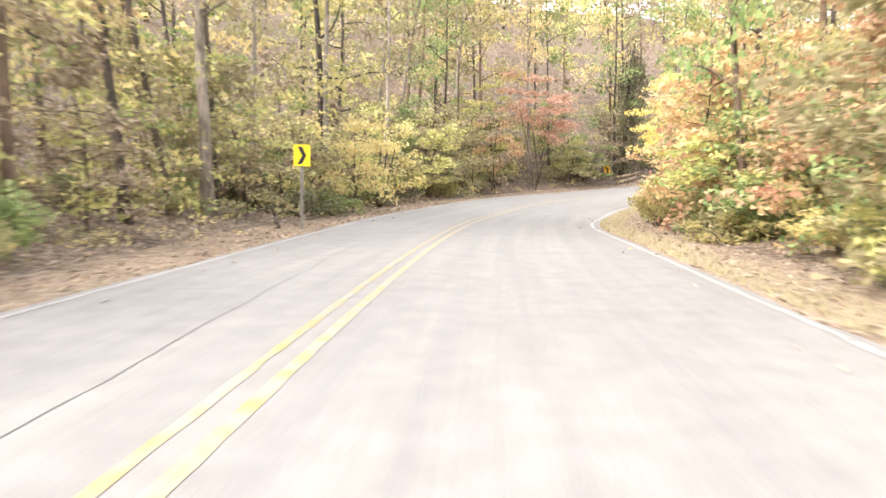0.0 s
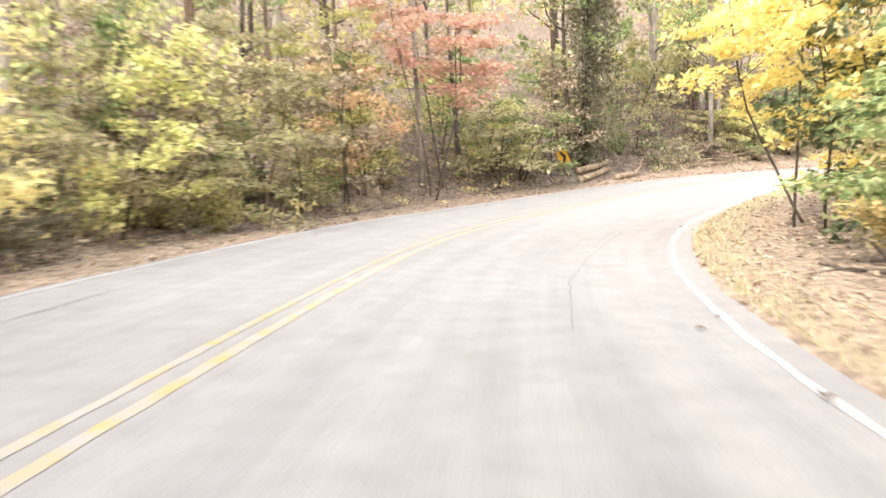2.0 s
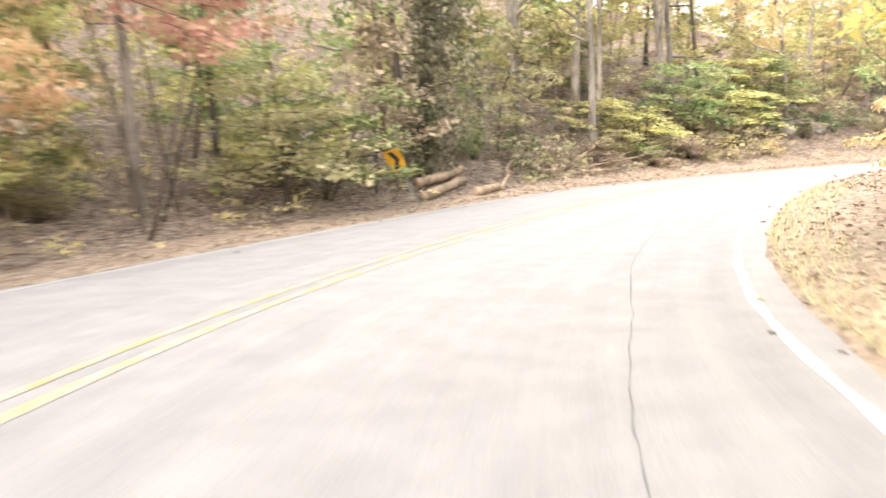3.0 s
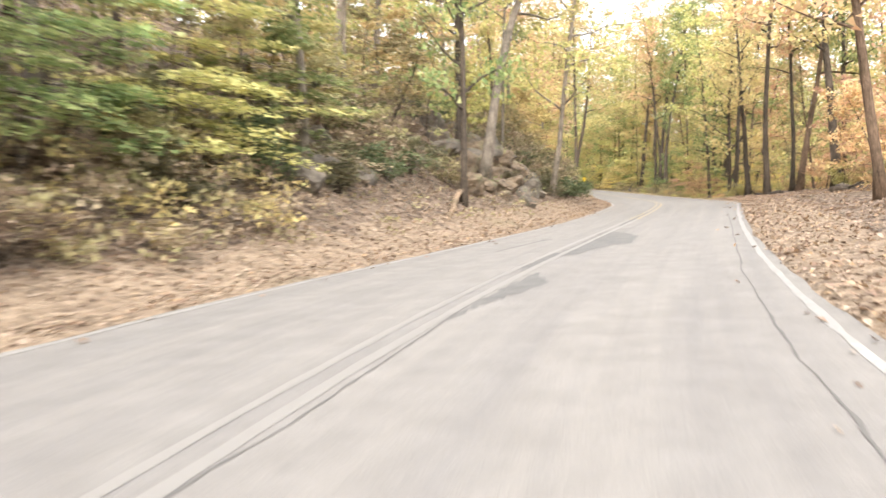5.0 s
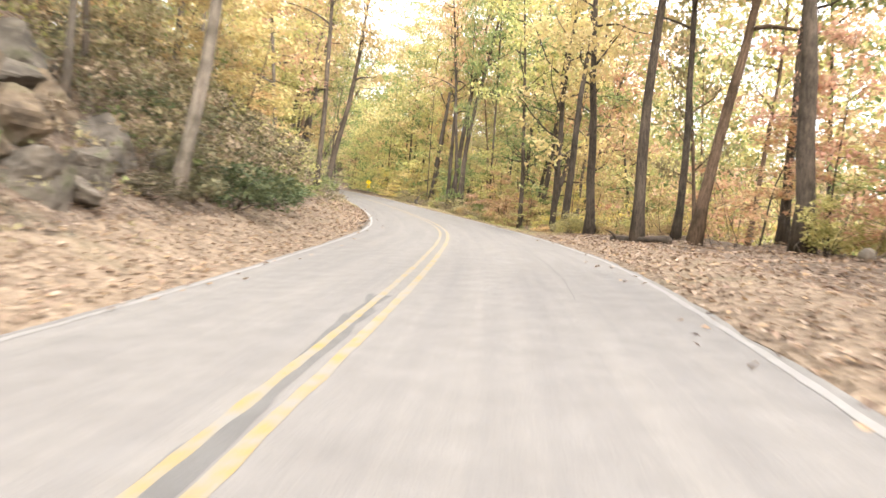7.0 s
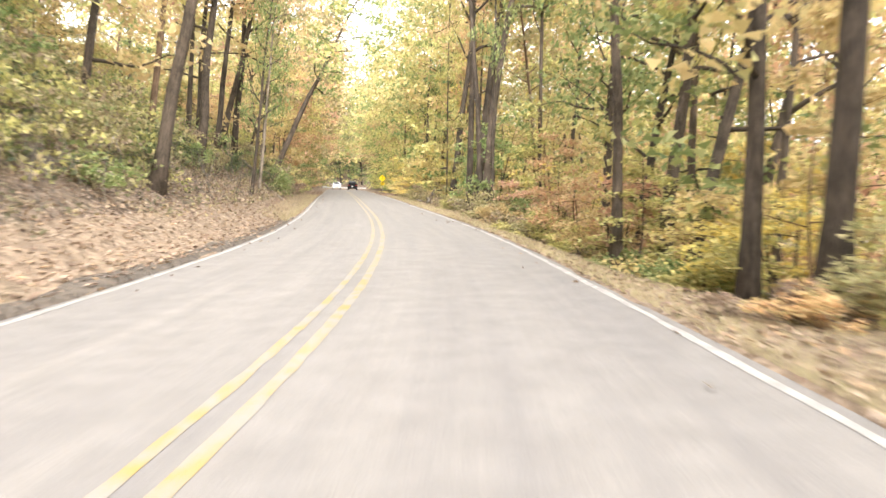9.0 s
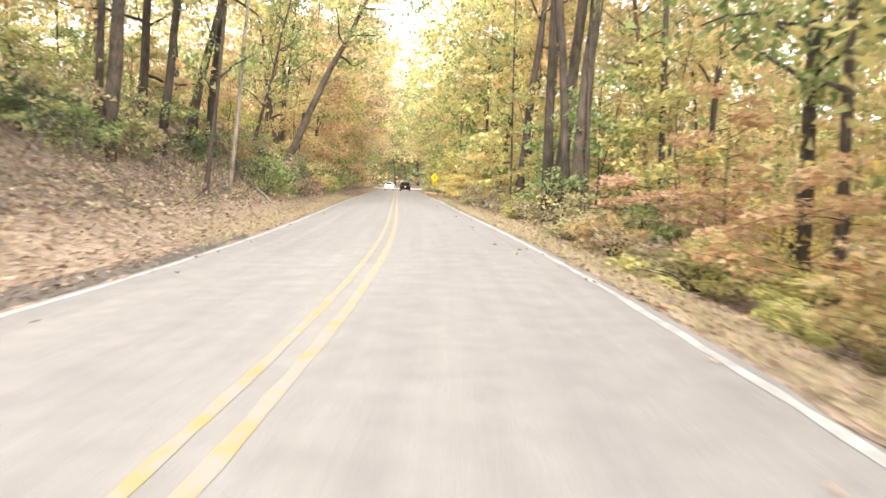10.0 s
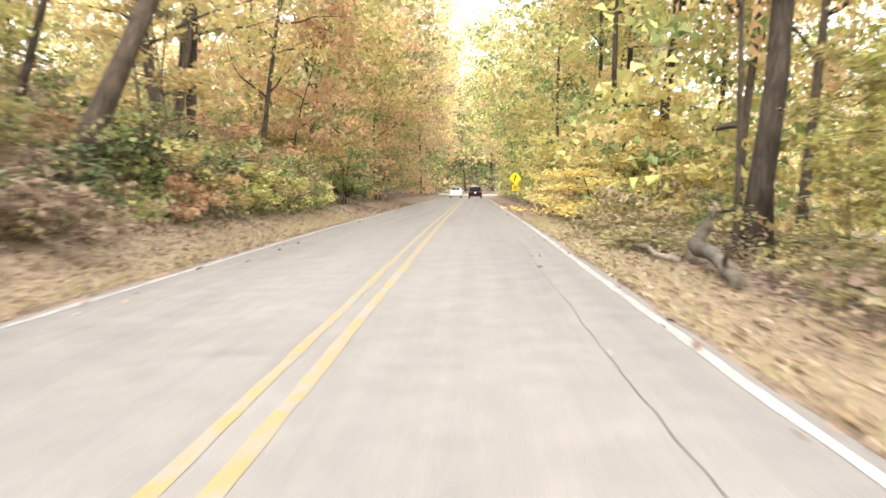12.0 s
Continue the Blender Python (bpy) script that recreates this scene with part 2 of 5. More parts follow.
def bark_material(name, dark, light, ridges=9.0):
    m, n, k, b = base_material(name, 0.95)
    c = n.new("ShaderNodeTexCoord").outputs["Object"]
    mp = n.new("ShaderNodeMapping")
    mp.inputs["Scale"].default_value = (ridges, ridges, ridges * 0.16)
    k.new(c, mp.inputs["Vector"])
    t = noise_tex(n, k, mp.outputs[0], 2.2, 6, 0.7)
    w = noise_tex(n, k, c, 1.6, 4)
    r = ramp(n, [(0.32, dark), (0.7, light)])
    k.new(t.outputs[0], r.inputs[0])
    blotch = ramp(n, [(0.36, (0.55, 0.56, 0.52)), (0.5, (0.95, 0.94, 0.92)), (0.66, (1.2, 1.18, 1.15))])
    k.new(w.outputs[0], blotch.inputs[0])
    o = n.new("ShaderNodeObjectInfo")
    shade = ramp(n, [(0, (0.75, 0.75, 0.75)), (1, (1.25, 1.2, 1.15))])
    k.new(o.outputs["Random"], shade.inputs[0])
    one = mix_colour(n, k, 1.0, r.outputs[0], blotch.outputs[0], "MULTIPLY")
    k.new(mix_colour(n, k, 1.0, one, shade.outputs[0], "MULTIPLY"), b.inputs["Base Color"])
    bump(n, k, t.outputs[0], b, 0.8, 0.03)
    return m


def leaf_material(name, cols, through_light=0.42):
    """Leaves: each its own tint out of a few, a shift for each plant, light through the blade."""
    m, n, k, b = base_material(name, 0.6)
    geo = n.new("ShaderNodeNewGeometry")
    r = ramp(n, [(i / (len(cols) - 1), col) for i, col in enumerate(cols)])
    k.new(geo.outputs["Random Per Island"], r.inputs[0])
    o = n.new("ShaderNodeObjectInfo")
    hs = n.new("ShaderNodeHueSaturation")
    for socket, low, high in (("Hue", 0.485, 0.515), ("Value", 0.8, 1.2)):
        mr = n.new("ShaderNodeMapRange")
        mr.inputs["To Min"].default_value, mr.inputs["To Max"].default_value = low, high
        k.new(o.outputs["Random"], mr.inputs["Value"])
        k.new(mr.outputs[0], hs.inputs[socket])
    hs.inputs["Saturation"].default_value = 0.91
    k.new(r.outputs[0], hs.inputs["Color"])
    k.new(hs.outputs[0], b.inputs["Base Color"])
    tr = n.new("ShaderNodeBsdfTranslucent")
    k.new(hs.outputs[0], tr.inputs["Color"])
    mx = n.new("ShaderNodeMixShader")
    mx.inputs[0].default_value = through_light
    k.new(b.outputs[0], mx.inputs[1])
    k.new(tr.outputs[0], mx.inputs[2])
    k.new(mx.outputs[0], n["Material Output"].inputs["Surface"])
    return m


def rock_material(name, low, high, moss):
    m, n, k, b = base_material(name, 0.9)
    c = n.new("ShaderNodeTexCoord").outputs["Object"]
    t, f, w = noise_tex(n, k, c, 2.0, 8, 0.65), noise_tex(n, k, c, 14, 5), noise_tex(n, k, c, 1.1, 4)
    r = ramp(n, [(0.3, low), (0.7, high)])
    k.new(t.outputs[0], r.inputs[0])
    mk = ramp(n, [(0.55, (0, 0, 0)), (0.68, (0.8, 0.8, 0.8))])
    k.new(w.outputs[0], mk.inputs[0])
    k.new(mix_colour(n, k, mk.outputs[0], r.outputs[0], moss), b.inputs["Base Color"])
    bump(n, k, f.outputs[0], b, 0.7, 0.03)
    return m


ASPHALT = asphalt_material("asphalt", (0.182, 0.174, 0.165), (0.233, 0.224, 0.213))
ASPHALT_DARK = asphalt_material("patch_asphalt", (0.115, 0.114, 0.111), (0.175, 0.172, 0.166))
# cracks are flat strips; the shade of their depth is put in as colour
CRACK = plain("crack_recess", (0.12, 0.116, 0.11), 0.9)
YELLOW = paint_material("yellow_paint", (0.285, 0.217, 0.083), (0.22, 0.21, 0.192), 0.46, 0.56)
YELLOW_FADED = paint_material("faded_yellow_paint", (0.31, 0.225, 0.075), (0.225, 0.215, 0.195), 0.44, 0.6)
YELLOW_GONE = paint_material("nearly_gone_yellow_paint", (0.4, 0.31, 0.14), (0.21, 0.202, 0.19), 0.66, 0.9)
WHITE_FADED = paint_material("faded_white_paint", (0.32, 0.31, 0.292), (0.235, 0.228, 0.216), 0.46, 0.7)
WHITE = paint_material("white_paint", (0.42, 0.41, 0.385), (0.235, 0.228, 0.216), 0.42, 0.62)
# near-black first tint puts the shaded gaps between leaves in as colour
LITTER = litter_material("leaf_litter", [(0.035, 0.027, 0.02), (0.13, 0.092, 0.066), (0.19, 0.14, 0.1), (0.26, 0.2, 0.15), (0.115, 0.085, 0.065), (0.33, 0.265, 0.2)], (0.06, 0.047, 0.036), (0.075, 0.08, 0.042))
VERGE = litter_material("verge_soil", [(0.13, 0.097, 0.068), (0.24, 0.18, 0.126), (0.32, 0.25, 0.18), (0.185, 0.136, 0.097)], (0.155, 0.117, 0.085), (0.2, 0.175, 0.11))
SOIL_DARK = litter_material("damp_soil", [(0.075, 0.064, 0.054), (0.12, 0.102, 0.085), (0.15, 0.125, 0.1), (0.1, 0.085, 0.07)], (0.085, 0.073, 0.06), (0.07, 0.064, 0.05))
FALLEN = leaf_material("fallen_leaves", [(0.11, 0.072, 0.05), (0.24, 0.16, 0.108), (0.34, 0.245, 0.168), (0.44, 0.355, 0.27), (0.4, 0.27, 0.135), (0.29, 0.2, 0.155)], 0.15)
DRY_GRASS = leaf_material("dry_grass", [(0.36, 0.29, 0.17), (0.44, 0.37, 0.21), (0.3, 0.28, 0.13), (0.5, 0.42, 0.27)], 0.25)
BARK_DARK = bark_material("dark_bark", (0.03, 0.026, 0.022), (0.125, 0.104, 0.085))
BARK_BROWN = bark_material("brown_bark", (0.07, 0.048, 0.034), (0.25, 0.18, 0.13), 7)
BARK_PALE = bark_material("pale_bark", (0.1, 0.086, 0.072), (0.34, 0.305, 0.262), 6)
WOOD_DEAD = bark_material("dead_wood", (0.14, 0.1, 0.07), (0.38, 0.3, 0.215), 8)
ROCK = rock_material("rock", (0.065, 0.052, 0.04), (0.26, 0.2, 0.138), (0.11, 0.11, 0.065))
ROCK_DARK = rock_material("dark_rock", (0.055, 0.048, 0.04), (0.21, 0.183, 0.15), (0.09, 0.1, 0.05))
LEAVES = {
    "yellow-green": leaf_material("yellow_green_leaves", [(0.27, 0.29, 0.09), (0.42, 0.4, 0.13), (0.54, 0.48, 0.16), (0.58, 0.5, 0.19), (0.34, 0.36, 0.12)]),
    "green": leaf_material("green_leaves", [(0.12, 0.18, 0.06), (0.21, 0.28, 0.09), (0.3, 0.35, 0.12), (0.38, 0.39, 0.16)]),
    "dark green": leaf_material("dark_green_leaves", [(0.06, 0.09, 0.045), (0.11, 0.145, 0.06), (0.17, 0.2, 0.085)], 0.3),
    "olive": leaf_material("olive_leaves", [(0.21, 0.19, 0.085), (0.32, 0.29, 0.13), (0.44, 0.39, 0.2), (0.4, 0.31, 0.17), (0.27, 0.27, 0.11)]),
    "yellow": leaf_material("yellow_leaves", [(0.66, 0.5, 0.1), (0.78, 0.62, 0.15), (0.82, 0.69, 0.22), (0.62, 0.55, 0.18)], 0.5),
    "golden": leaf_material("golden_leaves", [(0.52, 0.41, 0.16), (0.62, 0.49, 0.2), (0.58, 0.42, 0.19), (0.48, 0.45, 0.18)]),
    "orange": leaf_material("orange_leaves", [(0.52, 0.29, 0.15), (0.62, 0.37, 0.19), (0.62, 0.45, 0.23), (0.52, 0.42, 0.19)]),
    "pink-red": leaf_material("pink_red_leaves", [(0.52, 0.26, 0.18), (0.62, 0.34, 0.24), (0.62, 0.42, 0.27), (0.5, 0.4, 0.2)]),
    "dark olive": leaf_material("dark_olive_leaves", [(0.075, 0.075, 0.04), (0.13, 0.125, 0.065), (0.2, 0.18, 0.095), (0.15, 0.12, 0.07)], 0.3),
    "brown": leaf_material("brown_leaves", [(0.19, 0.135, 0.09), (0.3, 0.22, 0.145), (0.39, 0.3, 0.2), (0.26, 0.21, 0.125)], 0.25),
}
SIGN_YELLOW = plain("sign_yellow", (0.86, 0.6, 0.02), 0.35, 0, 8, 0.05)
SIGN_FADED = plain("faded_sign_yellow", (0.56, 0.29, 0.015), 0.5, 0, 8, 0.08)
SIGN_BLACK = plain("sign_black", (0.015, 0.015, 0.016), 0.5)
STEEL = plain("galvanised_steel", (0.5, 0.5, 0.49), 0.5, 0.7)
POST_STEEL = plain("weathered_steel", (0.24, 0.225, 0.2), 0.7, 0.3, 12, 0.3)
CAR_BLACK = plain("black_car_paint", (0.012, 0.012, 0.014), 0.2, 0, 5, 0.05)
CAR_WHITE = plain("white_car_paint", (0.8, 0.8, 0.8), 0.25, 0, 5, 0.03)
GLASS_DARK = plain("car_glass", (0.02, 0.022, 0.025), 0.06, 0, 5, 0.05)
RUBBER = plain("rubber", (0.02, 0.02, 0.02), 0.9)
LAMP_RED = plain("red_lens", (0.4, 0.02, 0.015), 0.2)
LAMP_CLEAR = plain("clear_lens", (0.75, 0.76, 0.78), 0.15)
PLATE = plain("plate_white", (0.7, 0.7, 0.7), 0.5)


# ---- makers ----
def mesh_of(name, verts, faces, material, smooth=False):
    me = bpy.data.meshes.new(name)
    me.from_pydata(np.asarray(verts, float).tolist(), [], [list(map(int, f)) for f in faces])
    me.materials.append(material)
    if smooth:
        me.shade_smooth()
    return me


def bm_mesh(name, bm, material, smooth=False):
    me = bpy.data.meshes.new(name)
    bm.to_mesh(me)
    bm.free()
    me.materials.append(material)
    if smooth:
        me.shade_smooth()
    return me


def part(name, me, parent, label="", at=None):
    ob = new(name, me)
    ob.parent = parent
    if at is not None:
        ob.matrix_basis = at
    return tagged(ob, label)


def thing(name, label, category, group="", at=None):
    ob = new(name)
    ob.empty_display_size = 0.2
    if at is not None:
        ob.matrix_basis = at
    return tagged(ob, label, category, group)


def box_bm(sx, sy, sz, at=(0, 0, 0), bevel=0.0):
    bm = bmesh.new()
    bmesh.ops.create_cube(bm, size=1, matrix=Matrix.Translation(at) @ Matrix.Diagonal((sx, sy, sz, 1)))
    if bevel:
        bmesh.ops.bevel(bm, geom=bm.edges[:], offset=bevel, segments=2, affect="EDGES")
    return bm


def tube(points, radii, sides=8, rng=None, wobble=0.0):
    """Vertices and faces of a tapered tube along points."""
    p = np.asarray(points, float)
    t = np.gradient(p, axis=0)
    t /= np.linalg.norm(t, axis=1)[:, None] + 1e-9
    ref = np.where(np.abs(t[:, 2:3]) > 0.9, np.array([[1.0, 0, 0]]), np.array([[0, 0, 1.0]]))
    a = np.cross(t, ref)
    a /= np.linalg.norm(a, axis=1)[:, None] + 1e-9
    b = np.cross(t, a)
    ang = np.linspace(0, 2 * np.pi, sides, endpoint=False)
    rad = np.asarray(radii, float)[:, None] * np.ones((1, sides))
    if rng is not None and wobble:
        rad = rad * (1 + wobble * (rng.random((len(p), sides)) - 0.5))
    v = p[:, None] + rad[..., None] * (np.cos(ang)[None, :, None] * a[:, None] + np.sin(ang)[None, :, None] * b[:, None])
    idx = np.arange(len(p) * sides).reshape(len(p), sides)
    nxt = np.roll(idx, -1, axis=1)
    f = np.stack([idx[:-1], nxt[:-1], nxt[1:], idx[1:]], -1).reshape(-1, 4)
    return v.reshape(-1, 3), [list(q) for q in f] + [list(idx[0][::-1]), list(idx[-1])]


def joined(pieces):
    """One skin of a stem and its branches; each branch grows out of the nearest corner of what came before."""
    verts, faces, n = [], [], 0
    for v, f in pieces:
        if n:
            host = np.concatenate(verts)
            k = int(((host - v[f[-2]].mean(0)) ** 2).sum(1).argmin())
            base = f[-2]
            faces += [[base[i] + n, base[(i + 1) % len(base)] + n, k] for i in range(len(base))]
            f = f[:-2] + f[-1:]
        verts.append(v)
        faces += [[i + n for i in q] for q in f]
        n += len(v)
    return np.concatenate(verts), faces


def leaf_blades(centres, size, rng, flat=0.6, droop=0.0, slim=0.62, corners=4):
    """A folded blade of four corners, or a pointed one of three, at each centre; flat: how far they lie level."""
    n = len(centres)
    up = rng.normal(size=(n, 3)) * (1 - flat)
    up[:, 2] += flat
    up /= np.linalg.norm(up, axis=1)[:, None]
    d = rng.normal(size=(n, 3))
    d[:, 2] -= droop * 2
    d -= up * (d * up).sum(1)[:, None]
    d /= np.linalg.norm(d, axis=1)[:, None] + 1e-9
    w = np.cross(up, d)
    s = (size * rng.uniform(0.6, 1.25, n))[:, None]
    if corners == 3:
        v = np.stack([centres - d * s * 0.4 + w * s * slim * 0.55, centres + d * s * 0.65, centres - d * s * 0.4 - w * s * slim * 0.55], 1)
        return v.reshape(-1, 3), np.arange(3 * n).reshape(n, 3)
    fold = up * s * 0.12
    v = np.stack([centres - d * s * 0.5, centres + w * s * slim * 0.5 + fold - d * s * 0.05, centres + d * s * 0.5 - fold, centres - w * s * slim * 0.5 + fold - d * s * 0.05], 1)
    return v.reshape(-1, 3), np.arange(4 * n).reshape(n, 4)


def in_ball(rng, n, centre, radii):
    p = rng.normal(size=(n, 3))
    p /= np.linalg.norm(p, axis=1)[:, None]
    p *= rng.random((n, 1)) ** 0.45
    return np.asarray(centre) + p * np.asarray(radii)


def bent_line(start, way, length, rng, steps=6, bend=0.25, lift=0.0):
    p, d = [np.array(start, float)], np.array(way, float)
    d /= np.linalg.norm(d)
    for _ in range(steps):
        d = d + rng.normal(size=3) * bend * 0.35
        d[2] += lift
        d /= np.linalg.norm(d)
        p.append(p[-1] + d * length / steps)
    return np.array(p)


def tall_tree_meshes(seed, height=17.0, first=5.0, limbs=13, leaves=46, radius=0.16, spread=3.2):
    """Trunk with limbs, and a crown of leaf clumps along them."""
    rng = np.random.default_rng(seed)
    line = bent_line((0, 0, -0.3), (0, 0, 1), height, rng, 12, 0.11, 0.05)
    frac = np.linspace(0, 1, len(line))
    rad = radius * (1 - 0.85 * frac) + radius * 0.5 * np.exp(-frac * 30)
    pieces = [tube(line, rad, 8, rng, 0.16)]
    clumps = []
    for i in range(limbs):
        h = first + (height - first - 0.5) * ((i + rng.random()) / limbs)
        f = h / height
        base = np.array([np.interp(f, frac, line[:, a]) for a in range(3)])
        ang = i * 2.4 + rng.normal() * 0.4
        long = spread * (1.1 - 0.65 * max(0, f - 0.35)) * rng.uniform(0.7, 1.15)
        arm = bent_line(base, (np.cos(ang), np.sin(ang), rng.uniform(0.15, 0.7)), long, rng, 6, 0.5, 0.03)
        r0 = radius * (1 - 0.85 * f) * 0.42 + 0.012
        pieces.append(tube(arm, np.linspace(r0, 0.012, len(arm)), 4))
        for j in (2, 3, 4, 5, 6):
            c = arm[j] + rng.normal(size=3) * (0.45, 0.45, 0.25)
            clumps.append(in_ball(rng, int(leaves * rng.uniform(0.6, 1.3)), c, (0.95, 0.95, 0.42)))
    return joined(pieces), leaf_blades(np.concatenate(clumps), 0.25, rng, 0.5, 0, 0.7, 3)


def sapling_meshes(seed, height=5.0, sprays=15, leaves=95, size=0.145, reach=1.9, stems=2, bare=0.16):
    """Thin stems with level sprays of leaves, as understorey trees have."""
    rng = np.random.default_rng(seed)
    pieces, clumps = [], []
    for s in range(stems):
        tall = height * rng.uniform(0.75, 1.0)
        line = bent_line(rng.normal(size=3) * (0.2, 0.2, 0) - (0, 0, 0.15), rng.normal(size=3) * (0.16, 0.16, 0) + (0, 0, 1), tall, rng, 8, 0.2, 0.06)
        frac = np.linspace(0, 1, len(line))
        pieces.append(tube(line, 0.034 * (1 - 0.85 * frac) + 0.005, 6))
        for i in range(sprays // stems):
            f = bare + (1 - bare) * (i + rng.random()) / (sprays // stems)
            base = np.array([np.interp(f, frac, line[:, a]) for a in range(3)])
            ang = i * 2.4 + s + rng.normal() * 0.5
            arm = bent_line(base, (np.cos(ang), np.sin(ang), rng.uniform(-0.05, 0.4)), reach * rng.uniform(0.55, 1.1) * (1.15 - 0.6 * f), rng, 5, 0.35, -0.02)
            pieces.append(tube(arm, np.linspace(0.016, 0.004, len(arm)), 3))
            for j in (2, 3, 4, 5):
                clumps.append(in_ball(rng, int(leaves / 4 * rng.uniform(0.6, 1.4)), arm[j], (0.5, 0.5, 0.2)))
    return joined(pieces), leaf_blades(np.concatenate(clumps), size, rng, 0.62, 0, 0.68, 3)


def shrub_meshes(seed, height=1.5, width=1.0, lumps=13, leaves=80, size=0.11):
    rng = np.random.default_rng(seed)
    pieces, clumps = [], []
    for i in range(lumps):
        ang, out = rng.random() * 6.28, rng.random() ** 0.6 * width
        top = np.array((np.cos(ang) * out, np.sin(ang) * out, height * rng.uniform(0.25, 1.0) * (1 - 0.35 * out / width)))
        stem = np.array([(rng.normal() * 0.08, rng.normal() * 0.08, -0.1), top * (0.35, 0.35, 0.6), top])
        pieces.append(tube(stem, (0.014, 0.01, 0.004), 4))
        clumps.append(in_ball(rng, int(leaves * rng.uniform(0.6, 1.3)), top, (0.34, 0.34, 0.22)))
        clumps.append(in_ball(rng, leaves // 4, top * (0.6, 0.6, 0.55), (0.3, 0.3, 0.2)))
    return joined(pieces), leaf_blades(np.concatenate(clumps), size, rng, 0.5, 0, 0.7, 3)


def vine_meshes(seed, height=10.0):
    """A trunk hung all over with drooping vines."""
    rng = np.random.default_rng(seed)
    line = bent_line((0, 0, -0.3), (0, 0, 1), height, rng, 10, 0.12, 0.05)
    frac = np.linspace(0, 1, len(line))
    pieces, clumps = [tube(line, 0.16 * (1 - 0.7 * frac), 8)], []
    for i in range(105):
        f = rng.uniform(0.12, 1.0)
        base = np.array([np.interp(f, frac, line[:, a]) for a in range(3)])
        ang = rng.random() * 6.28
        out = rng.uniform(0.2, 1.5) * (0.45 + 0.5 * np.sin(3.0 * f)) * (1 + 0.45 * np.sin(11 * f + 2 * ang))
        top = base + (np.cos(ang) * out, np.sin(ang) * out, 0.2)
        drop = rng.uniform(0.8, 2.6)
        n = int(32 * drop)
        strand = top + np.c_[rng.normal(size=n) * 0.2, rng.normal(size=n) * 0.2, -rng.random(n) * drop]
        clumps.append(strand[strand[:, 2] > 0.1])
        pieces.append(tube(np.array([base, top, top - (0, 0, drop * 0.8)]), (0.02, 0.012, 0.004), 4))
    return joined(pieces), leaf_blades(np.concatenate(clumps), 0.18, rng, 0.25, 0.9, 0.45, 3)


def boulder_mesh(seed):
    """A broken block with flat faces and worn edges."""
    rng = np.random.default_rng(seed)
    bm = bmesh.new()
    bmesh.ops.create_icosphere(bm, subdivisions=4, radius=1)
    planes = [(v / np.linalg.norm(v), rng.uniform(0.42, 0.78)) for v in rng.normal(size=(13, 3))]
    for v in bm.verts:
        p = np.array(v.co)
        for nrm, far in planes:
            over = p @ nrm - far
            if over > 0:
                p = p - nrm * over
        q = Vector(p)
        v.co = q + q.normalized() * (noise.noise(q * 2.3 + Vector((seed, 0, 0))) * 0.07 + noise.noise(q * 7 + Vector((0, seed, 0))) * 0.05 + noise.noise(q * 16 + Vector((0, seed, 0))) * 0.025 - 0.1 * max(0, 0.25 - abs(noise.noise(q * 1.7 + Vector((3, seed, 5))))) * 2)
    return bm_mesh("boulder", bm, ROCK)


# ---- ground, road and verges ----
def sheet(name, x, y, z, material, smooth=True, lanes=None):
    r, c = x.shape
    i = np.arange(r * c).reshape(r, c)
    f = np.stack([i[:-1, :-1], i[:-1, 1:], i[1:, 1:], i[1:, :-1]], -1).reshape(-1, 4)
    me = mesh_of(name, np.c_[x.ravel(), y.ravel(), z.ravel()], f, material, smooth)
    if lanes is not None:
        corner = np.stack([lanes[0].ravel()[f.ravel()], lanes[1].ravel()[f.ravel()]], 1)
        me.uv_layers.new(name="lanes").data.foreach_set("uv", corner.astype(np.float32).ravel())
    return new(name, me)


AL, AR = WL + 0.12, WR + along([(0, 0.2), (55, 0.22), (70, 0.42), (100, 0.42), (122, 0.2), (440, 0.18)], GS)
grid_x = np.r_[-1500, -900, -500, -250, -150, -110, np.arange(-80, 320, 1.7), 340, 400, 550, 900, 1500]
grid_y = np.r_[-1500, -900, -500, -250, -120, -90, np.arange(-60, 300, 1.7), 320, 400, 550, 900, 1500]
gx, gy = np.meshgrid(grid_x, grid_y)
gz, gg, gd, under = ground_at(gx.ravel(), gy.ravel())
gz = gz - np.where(under, 0.3, 0.1 * np.clip((2.2 - np.abs(gd)) / 0.8, 0, 1))
tagged(sheet("ground", gx, gy, gz.reshape(gx.shape), LITTER), "forest floor covered in brown fallen leaves", "ground", kind="structure")

road_g = np.arange(0, 440.5, 1.0)


def ribbon(name, g, left, right, up, material, cuts=1):
    """A strip of the road's surface between two distances from its line."""
    u = np.linspace(0, 1, cuts + 1)
    g2 = np.repeat(np.asarray(g, float)[:, None], cuts + 1, 1)
    l2 = np.asarray(left)[:, None] * (1 - u) + np.asarray(right)[:, None] * u
    x, y, z = on_road(g2, l2, up)
    return sheet(name, x, y, z, material, True, (l2, g2))


def at_g(values, g):
    return np.interp(g, GS, values)


